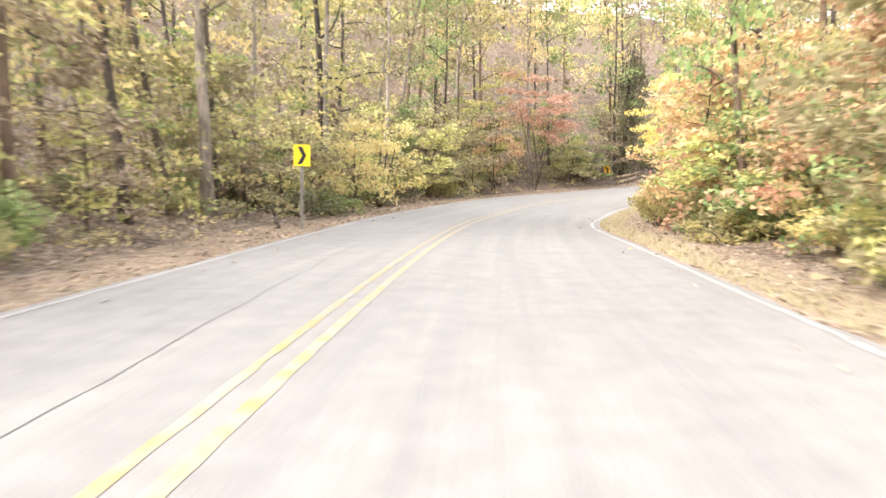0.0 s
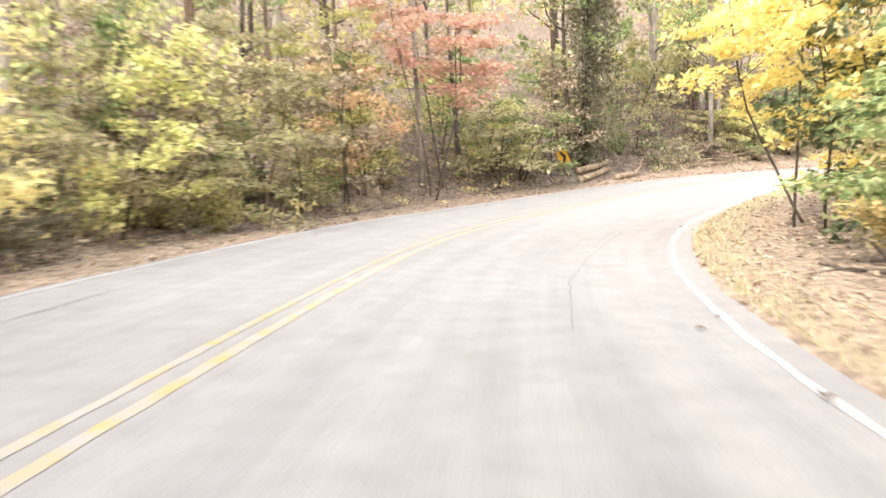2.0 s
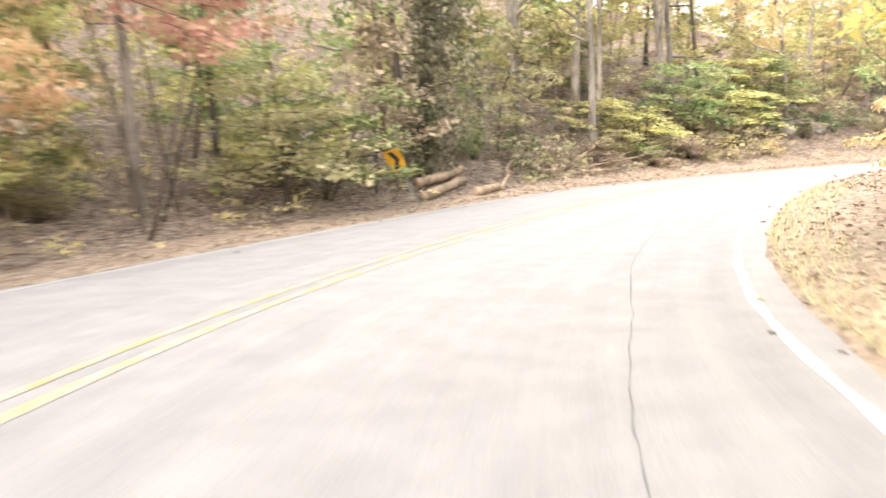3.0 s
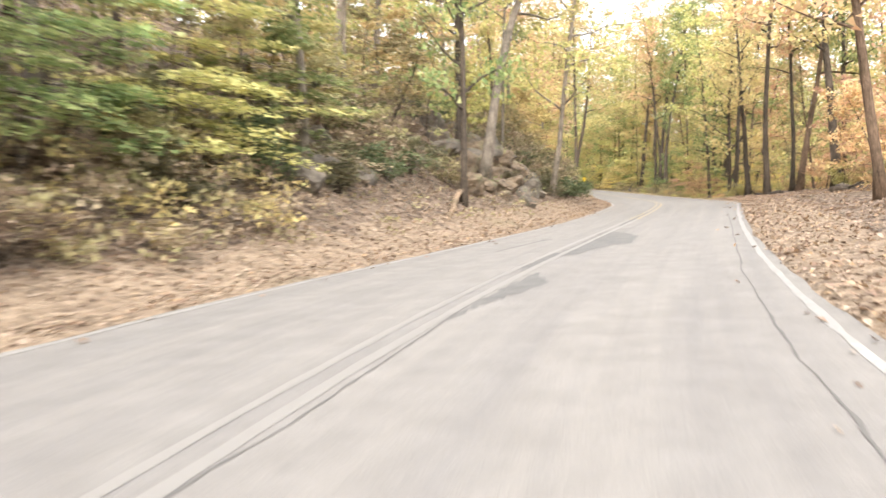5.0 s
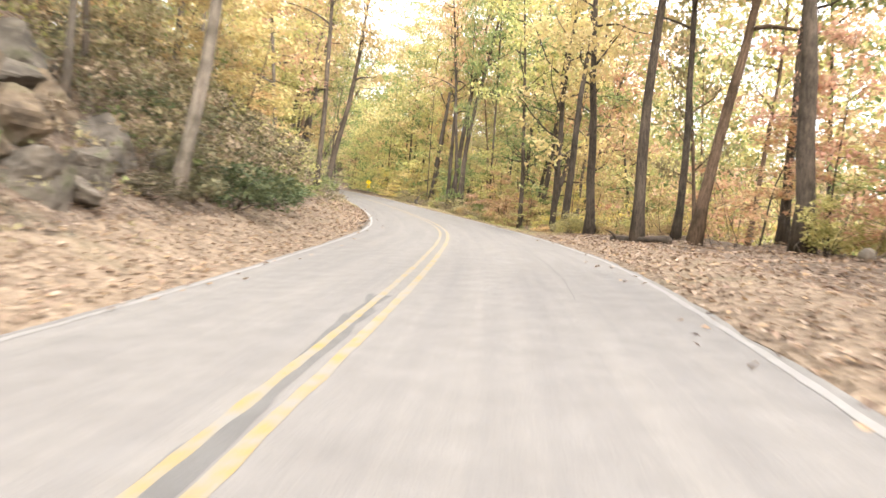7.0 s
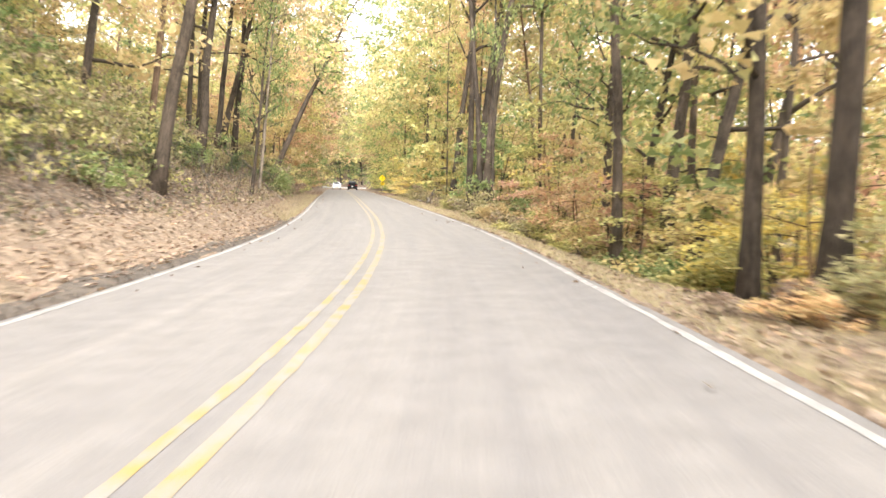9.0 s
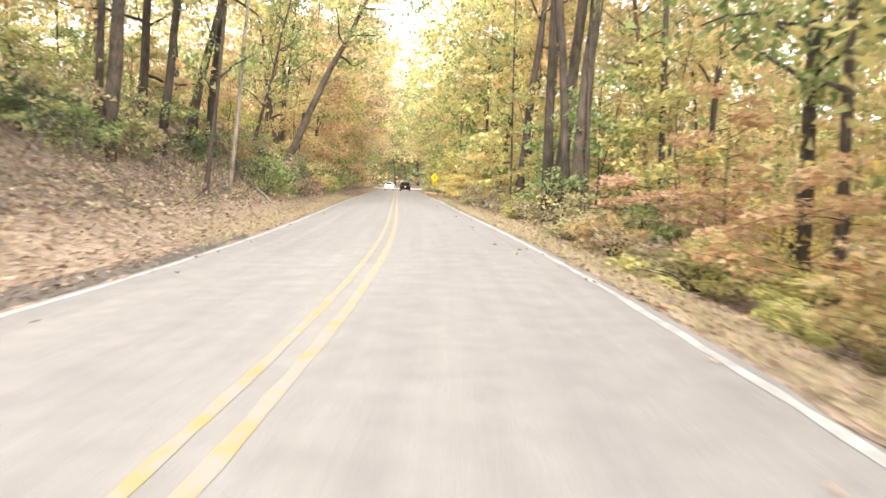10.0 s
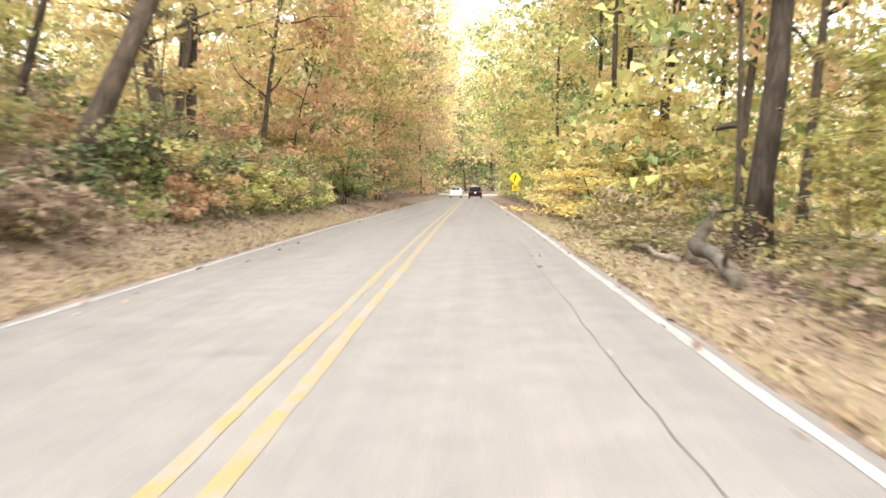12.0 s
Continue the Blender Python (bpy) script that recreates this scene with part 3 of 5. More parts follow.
road = tagged(ribbon("road", road_g, -at_g(AL, road_g), at_g(AR, road_g), 0.0, ASPHALT, 10), "worn pale grey two-lane asphalt road", "road", kind="structure")
for side in (-1, 1):
    edge = at_g(AL, road_g) if side < 0 else at_g(AR, road_g)
    rows = []
    for out, lift in ((-0.06, -0.035), (0.02, 0.012), (0.35, 0.03), (0.8, 0.035), (1.4, 0.03), (2.0, -0.02), (2.5, -0.2)):
        jag = 0.05 * np.sin(road_g * 1.9 + side) + 0.05 * np.sin(road_g * 0.73 + 2 * side) if out > 0 else 0
        l = side * (edge + out + jag * (1 if out < 1 else 0))
        x, y, zr = on_road(road_g, l)
        z = ground_at(x, y)[0] if out > 0.1 else zr
        rows.append((x, y, z + lift))
    x, y, z = (np.stack([r[i] for r in rows], 1) for i in range(3))
    if side > 0:
        x, y, z = x[:, ::-1], y[:, ::-1], z[:, ::-1]
    tagged(sheet("verge_left" if side < 0 else "verge_right", x, y, z, VERGE), "sandy verge strewn with dry leaves beside the road", "verge", kind="structure")

gutter_g = np.arange(166, 200.1, 0.5)
gutter_rows = []
for share in (0.0, 0.35, 0.7, 1.0):
    gx2, gy2, gz2 = on_road(gutter_g, -at_g(AL, gutter_g) + 0.03 - share * (0.34 + 0.1 * np.sin(gutter_g * 0.9) + 0.06 * np.sin(gutter_g * 2.3)))
    gutter_rows.append((gx2, gy2, (gz2 + 0.006 if share == 0 else ground_at(gx2, gy2)[0] + 0.05) - (0.03 if share == 1 else 0)))
gx2, gy2, gz2 = (np.stack([r[i] for r in gutter_rows], 1) for i in range(3))
tagged(sheet("gutter", gx2, gy2, gz2, SOIL_DARK), "dark damp soil washed along the road's edge", "verge", kind="structure")

wear = np.random.default_rng(3)


def chipped(n, size):
    """Uneven rim of old paint."""
    return np.convolve(wear.normal(size=n + 2) * size, (0.3, 0.5, 0.3), "valid")


# painted lines, cracks and mended places, a few millimetres proud
for g0, g1, paint in ((0, 76, YELLOW_FADED), (76, 108, YELLOW_FADED), (108, 136, YELLOW_GONE), (136, 172, YELLOW_FADED), (172, 440, YELLOW)):
    for l, w in ((-0.17, 0.1), (0.11, 0.12)):
        gs = np.arange(g0, g1 + 0.1, 0.2)
        ob = ribbon("centre_line", gs, l - w / 2 + chipped(len(gs), 0.008), l + w / 2 + chipped(len(gs), 0.008), 0.004, paint)
        tagged(ob, "worn yellow stripe of the double centre line", "road line", kind="structure")
for g0, g1, paint in ((0, 60, WHITE_FADED), (60, 112, WHITE), (112, 164, WHITE_FADED), (164, 440, WHITE)):
    gs = np.arange(g0, g1 + 0.1, 0.25)
    for name, off, paint2 in (("edge_line_left", -at_g(WL, gs), WHITE_FADED if g0 < 164 else paint), ("edge_line_right", at_g(WR, gs), paint)):
        tagged(ribbon(name, gs, off - 0.01 + chipped(len(gs), 0.013), off + 0.09 + chipped(len(gs), 0.013), 0.004, paint2), "thin worn white edge line along the road", "road line", kind="structure")


def crack(points, width=0.03, seed=0):
    rng = np.random.default_rng(seed)
    p = np.array(points, float)
    n = max(8, int(np.hypot(*(p[-1] - p[0])) * 5))
    u = np.linspace(0, len(p) - 1, n)
    g, l = (np.interp(u, range(len(p)), p[:, i]) for i in range(2))
    step = rng.normal(size=n) * 0.025
    turn = abs(p[-1, 1] - p[0, 1]) > abs(p[-1, 0] - p[0, 0])
    g, l = (g + step, l) if turn else (g, l + np.cumsum(step) * 0.35)
    w = width * rng.uniform(0.3, 1.3, n)
    x1, y1, z1 = on_road(g - (w / 2 if turn else 0), l - (0 if turn else w / 2), 0.004)
    x2, y2, z2 = on_road(g + (w / 2 if turn else 0), l + (0 if turn else w / 2), 0.004)
    ob = sheet("crack", np.stack([x1, x2], 1), np.stack([y1, y2], 1), np.stack([z1, z2], 1), CRACK)
    ob.parent = road


for i, c in enumerate([
    [(33.2, -1.0), (38.2, -1.16), (41.2, -1.3), (44.2, -1.5), (49.3, -1.75)],
    [(68.4, 2.9), (72.4, 3.0), (77.4, 3.4), (83.5, 3.65), (90.5, 3.2), (96.9, 2.4)],
    [(102.6, 3.6), (106.3, 3.5), (111.0, 3.34), (116.5, 3.27), (124.0, 3.25), (135.3, 3.2)],
    [(206.7, 2.55), (210.2, 2.45), (215.1, 2.33), (222.9, 2.31), (231.5, 2.3)],
    [(181.2, -3.0), (181.3, -1.2), (181.2, 0.2), (181.3, 1.0)],
    [(205.6, -2.9), (205.8, -1.4), (205.6, 0.1), (205.5, 1.2)],
    [(106.3, 0.1), (110.6, 0.22), (117.4, 0.0), (123.0, 0.1)],
    [(192.7, -2.0), (192.8, -0.4)], [(112.3, 0.5), (112.4, 2.6)], [(218.0, -2.6), (218.2, -0.5), (218.0, 0.4)],
    [(56.3, -2.6), (63.4, -2.4), (71.4, -2.5)], [(144.0, 2.4), (149.8, 2.6), (157.4, 2.5)],
]):
    crack(c, 0.028 if i in (2, 6) else 0.015, i)


def mended(points, seed):
    """A dark mended place, ragged at its rim."""
    rng = np.random.default_rng(seed)
    p = np.array(points + points[:1], float)
    u = np.linspace(0, len(p) - 1, 10 * len(p), endpoint=False)
    g, l = (np.interp(u, range(len(p)), p[:, i]) + rng.normal(size=len(u)) * (0.1, 0.03)[i] for i in range(2))
    x, y, z = on_road(g, l, 0.003)
    ob = new("asphalt_patch", mesh_of("asphalt_patch", np.c_[x, y, z], [list(range(len(x)))], ASPHALT_DARK))
    ob.parent = road


mended([(120.2, 0.0), (123.0, 0.0), (127.5, -0.05), (128.8, 0.0), (127.3, 0.6), (125.5, 1.14), (123.1, 1.16), (122.8, 0.6), (120.8, 0.5)], 1)
mended([(113.0, 0.2), (115.6, 0.22), (117.6, 0.3), (116.1, 0.75), (114.7, 0.42)], 2)
mended([(122.1, -1.5), (124.0, -1.4), (126.0, -1.05), (126.0, -1.3), (123.5, -1.42)], 3)
mended([(117.9, -0.1), (121.2, -0.12), (121.2, 0.12), (117.9, 0.1)], 4)
mended([(131.5, -0.06), (139.1, -0.2), (144.0, -0.32), (144.0, -0.08), (137.2, 0.0), (131.5, 0.1)], 5)
mended([(129.6, 0.1), (136.2, 0.05), (142.0, -0.2), (142.0, -0.32), (134.3, -0.1)], 6)

# fallen leaves lying loose along both sides
lit = np.random.default_rng(11)
n_lit = 70000
lg, side = np.r_[lit.uniform(22, 280, 40000), lit.uniform(98, 235, n_lit - 40000)], lit.choice([-1, 1], n_lit)
ld = np.where(lit.random(n_lit) < 0.006, -lit.random(n_lit) ** 2 * 0.9, 0.02 + lit.random(n_lit) ** 1.2 * 6.5)
ll = side * (np.where(side < 0, at_g(AL, lg), at_g(AR, lg)) + ld)
lx, ly, lz = on_road(lg, ll)
over = ld > 0.05
lz = np.where(over, ground_at(lx, ly)[0] + np.where(ld < 1.9, 0.045, 0.02), lz + 0.008)
lv, lf = leaf_blades(np.c_[lx, ly, lz + lit.random(n_lit) * 0.03], 0.115, lit, 0.82, 0, 0.7)
tagged(new("leaf_litter", mesh_of("leaf_litter", lv, lf, FALLEN)), "dry tan and brown fallen leaves beside the road", "leaves", kind="stuff")

# short dry grass along the road's edge
def grass(count, g0, g1, d0, d1, side, material, seed):
    rng = np.random.default_rng(seed)
    g, d = rng.uniform(g0, g1, count), d0 + (d1 - d0) * rng.random(count) ** 1.6
    l = side * (at_g(AL if side < 0 else AR, g) + d)
    x, y, _ = on_road(g, l)
    root = np.c_[x, y, ground_at(x, y)[0] + 0.02]
    turn, tip = rng.random(count) * 6.28, rng.normal(size=(count, 3)) * (0.05, 0.05, 0)
    tip[:, 2] = rng.uniform(0.05, 0.17, count)
    wide = np.c_[np.cos(turn), np.sin(turn), np.zeros(count)] * 0.007
    v = np.stack([root - wide, root + wide, root + tip], 1).reshape(-1, 3)
    tagged(new("grass", mesh_of("grass", v, np.arange(3 * count).reshape(-1, 3), material)), "short dry tan grass along the road's edge", "grass", kind="stuff")


grass(16000, 168, 245, 0.05, 1.5, 1, DRY_GRASS, 1)
grass(9000, 196, 245, 0.05, 1.2, -1, DRY_GRASS, 2)
grass(9000, 34, 100, 0.05, 1.0, 1, DRY_GRASS, 3)

# ---- plants ----
PROTOS, FIRST = {}, {}


def proto(kind, variant):
    if (kind, variant) not in PROTOS:
        seed = 100 * variant + len(kind)
        if kind == "tree":
            stout = variant > 5
            s, c = tall_tree_meshes(seed, 18.0, 6.0 + variant % 3, 14, 29, 0.24, 3.5) if stout else tall_tree_meshes(seed, 16.5 + variant % 3, (5.5, 3.6, 6.5, 2.8, 7.5, 2.4)[variant % 6], 14, 29, 0.16, (3.2, 3.6, 2.7, 3.4, 3.0, 3.3)[variant % 6])
            names = ("trunk", "crown")
        elif kind == "sapling":
            s, c = sapling_meshes(seed, 6.6 + variant % 2, 20, 125, 0.17, 3.0, 1 + variant % 2, 0.48) if variant > 4 else sapling_meshes(seed, (5.0, 6.2, 4.2, 5.5, 3.6)[variant % 5], 18, 106, (0.165, 0.165, 0.15, 0.165, 0.155)[variant % 5], (2.2, 2.0, 2.4, 2.1, 2.5)[variant % 5], 1 + variant % 3)
            names = ("stem", "foliage")
        elif kind == "vine_covered_tree":
            s, c = vine_meshes(seed)
            names = ("trunk", "vines")
        else:
            s, c = shrub_meshes(seed, (1.5, 1.1, 1.9, 1.3)[variant % 4], (1.0, 1.2, 0.8, 1.1)[variant % 4], 14, 78)
            names = ("stem", "foliage")
        root = thing(kind, "", "")
        a = part(names[0], mesh_of(names[0], *s, BARK_DARK, True), root)
        b = part(names[1], mesh_of(names[1], *c, LEAVES["green"]), root)
        for ob in (a, b):
            ob.material_slots[0].link = "OBJECT"
        PROTOS[kind, variant] = root
    return PROTOS[kind, variant]


KINDS = {"tree": ("tall forest tree", "tree", "forest trees along the road"), "sapling": ("slender understorey tree", "tree", "understorey trees along the road"),
         "shrub": ("low roadside shrub", "shrub", "shrubs along the road"), "vine_covered_tree": ("tree hung with drooping vines", "tree", "")}
BARK_WORD = {BARK_DARK.name: "dark", BARK_BROWN.name: "brown", BARK_PALE.name: "pale grey"}
PLANTED = []


def plant(kind, variant, g, l, colour, bark=None, wide=1.0, tall=1.0, lean=0.0, turn=None, rng=random):
    """Sets a plant g metres along the road and l metres to the right of its line; lean: degrees to the right."""
    bark = bark or BARK_DARK
    x, y, z = spot(g, l)
    h = float(np.interp(g, GS, np.degrees(_h)))
    turn = rng.uniform(0, 360) if turn is None else turn
    axis = Vector((math.sin(radians(h)), math.cos(radians(h)), 0))
    m = Matrix.Translation((x, y, z)) @ Matrix.Rotation(radians(lean), 4, axis) @ Matrix.Rotation(radians(turn), 4, "Z") @ Matrix.Diagonal((wide, wide, tall, 1))
    root = proto(kind, variant)
    if root not in FIRST:
        FIRST[root] = m
        ob = root
    else:
        ob = copy_thing(root, m)
    a, b = sorted(ob.children, key=lambda o: o.name.split(".")[0] in ("crown", "foliage", "vines"))
    a.material_slots[0].material, b.material_slots[0].material = bark, LEAVES[colour]
    word, category, group = KINDS[kind]
    if kind == "vine_covered_tree":
        tagged(ob, "dark tree trunk hung all over with drooping green vines", category)
        return ob
    tagged(ob, f"{word} with {BARK_WORD[bark.name]} bark and {colour} autumn leaves" if kind != "shrub" else f"{word} with {colour} leaves on the leaf-strewn ground", category, group)
    PLANTED.append((x, y, kind))
    return ob


# trees that stand out along the road: metres along, metres to the right, thickness, lean
STAND_START = [(44.7, -7.5, 0.27, -5), (48.6, -7.2, 0.26, -4), (52.8, -8.0, 0.22, -13), (55.1, -9.8, 0.25, -5), (56.8, -8.4, 0.24, 0), (67.5, -8.2, 0.36, -4), (84.8, -13.0, 0.3, 8), (85.4, -11.0, 0.24, 0),
               (90.4, -7.6, 0.26, -4), (95.7, -19.8, 0.31, -2), (93.5, -8.7, 0.22, -4), (99.1, -7.6, 0.26, 1), (100.3, -9.6, 0.3, 1), (106.3, -8.8, 0.34, -1), (107.7, -10.2, 0.3, 1), (52.7, 8.0, 0.24, -8), (46.3, 9.5, 0.26, 2), (62.3, 10.0, 0.25, 0), (38.2, 9.0, 0.25, 3)]
STAND_BANK = [(108.7, -7.2, 0.3, 3), (110.4, -8.2, 0.22, 2), (112.6, -12.7, 0.2, 4), (115.9, -9.0, 0.26, 2), (119.0, -10.4, 0.33, 2), (122.5, -14.5, 0.26, 3), (125.0, -7.4, 0.25, 2), (131.1, -9.1, 0.2, 6),
              (132.6, -5.4, 0.24, 2), (136.1, -11.7, 0.3, 5), (138.7, -6.3, 0.5, 5), (141.7, -8.2, 0.3, 4), (150.2, -5.4, 0.32, 12), (150.9, -8.2, 0.2, 2), (154.1, -9.3, 0.2, -1), (175.2, -6.2, 0.3, 6), (176.8, -8.4, 0.24, -3)]
STAND_FALL = [(134.5, 7.8, 0.36, -4), (154.9, 9.5, 0.55, 1), (159.5, 10.7, 0.34, 3), (161.3, 8.5, 0.42, 9), (163.0, 8.3, 0.32, 5), (162.0, 6.7, 0.42, 0), (163.0, 10.9, 0.2, 8), (169.6, 6.5, 0.42, 1),
              (174.8, 6.4, 0.42, 1), (177.6, 6.4, 0.36, 2), (185.4, 6.2, 0.32, 3), (183.4, 7.4, 0.36, 10), (185.4, 7.6, 0.42, 1), (182.2, 8.9, 0.22, 2), (188.6, 9.4, 0.3, 3)]
STAND_DEEP = [(189.5, 8.0, 0.34, 10), (186.7, 10.2, 0.36, 6), (194.8, 8.6, 0.26, 3), (198.5, 9.7, 0.36, 4), (201.8, 11.0, 0.34, 6), (205.9, 8.6, 0.24, 2), (206.7, 10.2, 0.26, 4), (206.9, 5.75, 0.32, 0), (206.2, 5.9, 0.5, 1), (205.6, 6.1, 0.16, 2),
              (210.5, 5.75, 0.4, -1), (210.9, 6.15, 0.52, 3), (233.0, 9.4, 0.3, 5), (230.7, 7.5, 0.6, 4), (230.3, 7.0, 0.14, 1), (243.7, 8.3, 0.46, 2), (236.6, 8.9, 0.28, 5), (250.1, 7.4, 0.32, 0), (258.5, 7.9, 0.3, 2)]
STAND_RISE = [(187.5, -6.1, 0.4, 12), (189.5, -8.8, 0.3, 8), (195.9, -8.4, 0.28, 6), (202.7, -7.8, 0.46, 4), (204.3, -8.6, 0.26, 5), (205.8, -5.8, 0.16, 6), (208.6, -8.0, 0.34, 6), (209.9, -9.1, 0.36, 7), (214.6, -8.4, 0.42, 9),
              (215.4, -7.8, 0.44, 5), (227.7, -6.6, 0.5, 20), (229.2, -8.6, 0.22, 14), (239.0, -8.0, 0.4, 3), (242.9, -9.9, 0.3, 2), (238.3, -8.4, 0.26, 8), (248.4, -8.4, 0.26, 12), (256.8, -7.9, 0.28, 6)]
pick = random.Random(5)
for n, (g, l, thick, lean) in enumerate(STAND_START + STAND_BANK + STAND_FALL + STAND_DEEP + STAND_RISE):
    left = l < 0
    bark = BARK_PALE if (105 < g < 160 and left and n % 3) or (g > 176 and g < 182 and left) or (80 < g < 100 and n % 4 == 0) else (BARK_BROWN if n % 3 == 0 and not (105 < g < 160 and left or g > 165 and l > 0 or g > 198) else BARK_DARK)
    colour = pick.choice(["yellow-green", "green", "olive", "yellow-green", "golden"] if g < 110 else ["yellow-green", "golden", "yellow-green", "orange", "green"] if left else ["yellow-green", "golden", "green", "yellow-green", "orange"])
    plant("tree", n % 6 if thick < 0.38 else 6 + n % 3, g, l, colour, bark, thick / (0.32 if thick < 0.38 else 0.48), pick.uniform(0.9, 1.15) * (1.3 if g > 200 and l > 0 else 1.0), lean, None, pick)

PALE_STAND = [(110.5, -9.44, 0.38, 1), (112.3, -10.45, 0.38, 0), (117.0, -9.37, 0.40, -2), (79.5, -11.29, 0.34, 0), (81.2, -11.66, 0.32, 7), (53.7, -7.27, 0.42, 0), (52.6, -9.69, 0.20, 0), (53.9, -11.34, 0.24, 0), (75.7, -8.40, 0.26, 0), (66.9, -8.02, 0.30, 2), (88.4, -13.25, 0.40, 0), (90.1, -15.14, 0.34, 0), (209.4, -5.80, 0.17, 6)]
for n, (g, l, thick, lean) in enumerate(PALE_STAND):
    plant("tree", (4, 2, 0)[n % 3], g, l, pick.choice(["yellow-green", "olive", "golden"]), BARK_PALE, thick / 0.32, pick.uniform(1.0, 1.2), lean, None, pick)

# a fill of forest on both sides
taken = [(x, y) for x, y, _ in PLANTED]


def free(x, y, gap):
    if any((x - a) ** 2 + (y - b) ** 2 < gap * gap for a, b in taken):
        return False
    taken.append((x, y))
    return True


def scatter(kind, count, g0, g1, d0, d1, side, colours, gap, power=1.0, wide=(0.8, 1.2), tall=(0.85, 1.2), variants=5, barks=(BARK_DARK, BARK_BROWN, BARK_DARK)):
    done = tries = 0
    while done < count and tries < count * 12:
        tries += 1
        g = pick.uniform(g0, g1)
        d = d0 + (d1 - d0) * pick.random() ** power
        w = float(np.interp(g, GS, AL if side < 0 else AR))
        x, y, _ = on_road(g, side * (w + d))
        off = float(np.hypot(CX - x, CY - y).min())
        if any(a < g < b and p < side * (w + d) < q and kind == what for a, b, p, q, what in CLEAR):
            continue
        if off < min(w + d0 * 0.8, w + d * 0.7) or not free(float(x), float(y), gap):
            continue
        plant(kind, pick.randrange(variants), g, side * (w + d), pick.choice(colours), pick.choice(barks), pick.uniform(*wide), pick.uniform(*tall), pick.gauss(0, 4), None, pick)
        done += 1


CLEAR = [(211, 227, -9.5, -3.0, "sapling"), (171, 182, 3.0, 7.6, "sapling"), (217, 233, 3.0, 8.0, "shrub"), (134, 153, -9.5, -3.0, "shrub"), (112, 134, -6.6, -3.0, "shrub"), (168, 192, -6.0, -3.0, "shrub"), (192, 214, -7.4, -3.0, "shrub"), (134, 150, -8.5, -3.0, "sapling"), (83, 96, -7.5, -3.0, "shrub"), (82, 93, -7.0, -3.0, "sapling"), (44, 58, -6.6, -3.0, "sapling"), (42, 56, -7.5, -3.0, "shrub"), (97.5, 113, -8.2, -3.0, "sapling"), (96, 108, -8.2, -3.0, "shrub"), (196, 216, 3.0, 5.6, "sapling"), (217, 236, 3.0, 8.0, "sapling")]  # stretches that stay open


COOL = ["yellow-green", "olive", "olive", "green", "brown", "yellow-green", "olive"]
WARM = ["yellow-green", "golden", "yellow-green", "green", "orange", "olive", "golden", "orange"]
WOODS = (BARK_DARK, BARK_BROWN, BARK_DARK, BARK_PALE)
scatter("tree", 24, 0, 80, 5, 40, -1, COOL, 3.0, 1.2, (0.7, 1.1), (0.85, 1.15), 6, WOODS)
scatter("tree", 42, 80, 131, 8, 60, -1, COOL, 2.6, 0.9, (0.7, 1.1), (0.85, 1.15), 6, WOODS)
scatter("tree", 34, 131, 240, 7, 34, -1, WARM, 3.0, 1.2, (0.7, 1.1), (0.85, 1.15), 6, WOODS)
scatter("tree", 26, 224, 352, 2.6, 12, -1, WARM, 2.6, 1.2, (0.8, 1.2), (0.85, 1.2), 6)
scatter("tree", 18, 20, 90, 5, 20, 1, COOL, 3.0, 1.2, (0.7, 1.1), (0.8, 1.1), 6)
scatter("tree", 10, 96, 133, 7, 20, 1, WARM, 4.0, 1.0, (0.6, 0.9), (0.85, 1.1), 6)
scatter("tree", 36, 133, 240, 5, 40, 1, WARM, 3.2, 1.2, (0.6, 1.0), (0.85, 1.15), 6)
scatter("tree", 26, 237, 352, 2.8, 12, 1, WARM, 2.6, 1.2, (0.8, 1.2), (0.85, 1.2), 6)
scatter("tree", 24, 352, 418, 3, 22, -1, ["green", "dark green", "olive", "green", "yellow-green"], 2.4, 1.0, (0.9, 1.3), (0.8, 1.1), 6)
# understorey
scatter("sapling", 36, 26, 82, 2.6, 8, -1, ["yellow-green", "olive", "olive", "green", "olive", "yellow-green", "brown", "brown"], 1.1, 1.2)
scatter("sapling", 34, 76, 112, 2.8, 12, -1, ["olive", "green", "yellow-green", "brown", "olive", "brown", "green", "olive", "yellow-green"], 1.2, 1.1)
scatter("sapling", 22, 26, 60, 2.6, 6.5, 1, ["olive", "green", "orange", "yellow-green", "orange", "olive"], 1.0, 1.2)
scatter("sapling", 14, 60, 78, 3.2, 7, 1, ["green", "yellow-green", "olive", "green"], 1.1, 1.1, (0.7, 1.1), (0.6, 1.0))
scatter("sapling", 18, 112, 169, 4.8, 12, -1, ["yellow-green", "yellow-green", "olive", "golden", "golden", "orange"], 1.6, 1.1)
scatter("sapling", 18, 112, 175, 6.0, 14, 1, ["green", "orange", "yellow-green", "golden", "pink-red", "pink-red"], 1.6, 1.1)
scatter("sapling", 20, 175, 220, 4.2, 11, 1, ["orange", "golden", "yellow", "yellow-green", "orange", "golden"], 1.1, 1.2)
scatter("sapling", 18, 218, 283, 2.8, 9, 1, ["yellow-green", "green", "golden", "yellow", "yellow-green"], 1.1, 1.2)
scatter("sapling", 18, 169, 218, 4.4, 11, -1, ["yellow-green", "olive", "green", "golden"], 1.5, 1.0)
scatter("sapling", 30, 214, 283, 2.2, 9, -1, ["yellow-green", "olive", "green", "orange", "golden"], 1.2, 1.1)
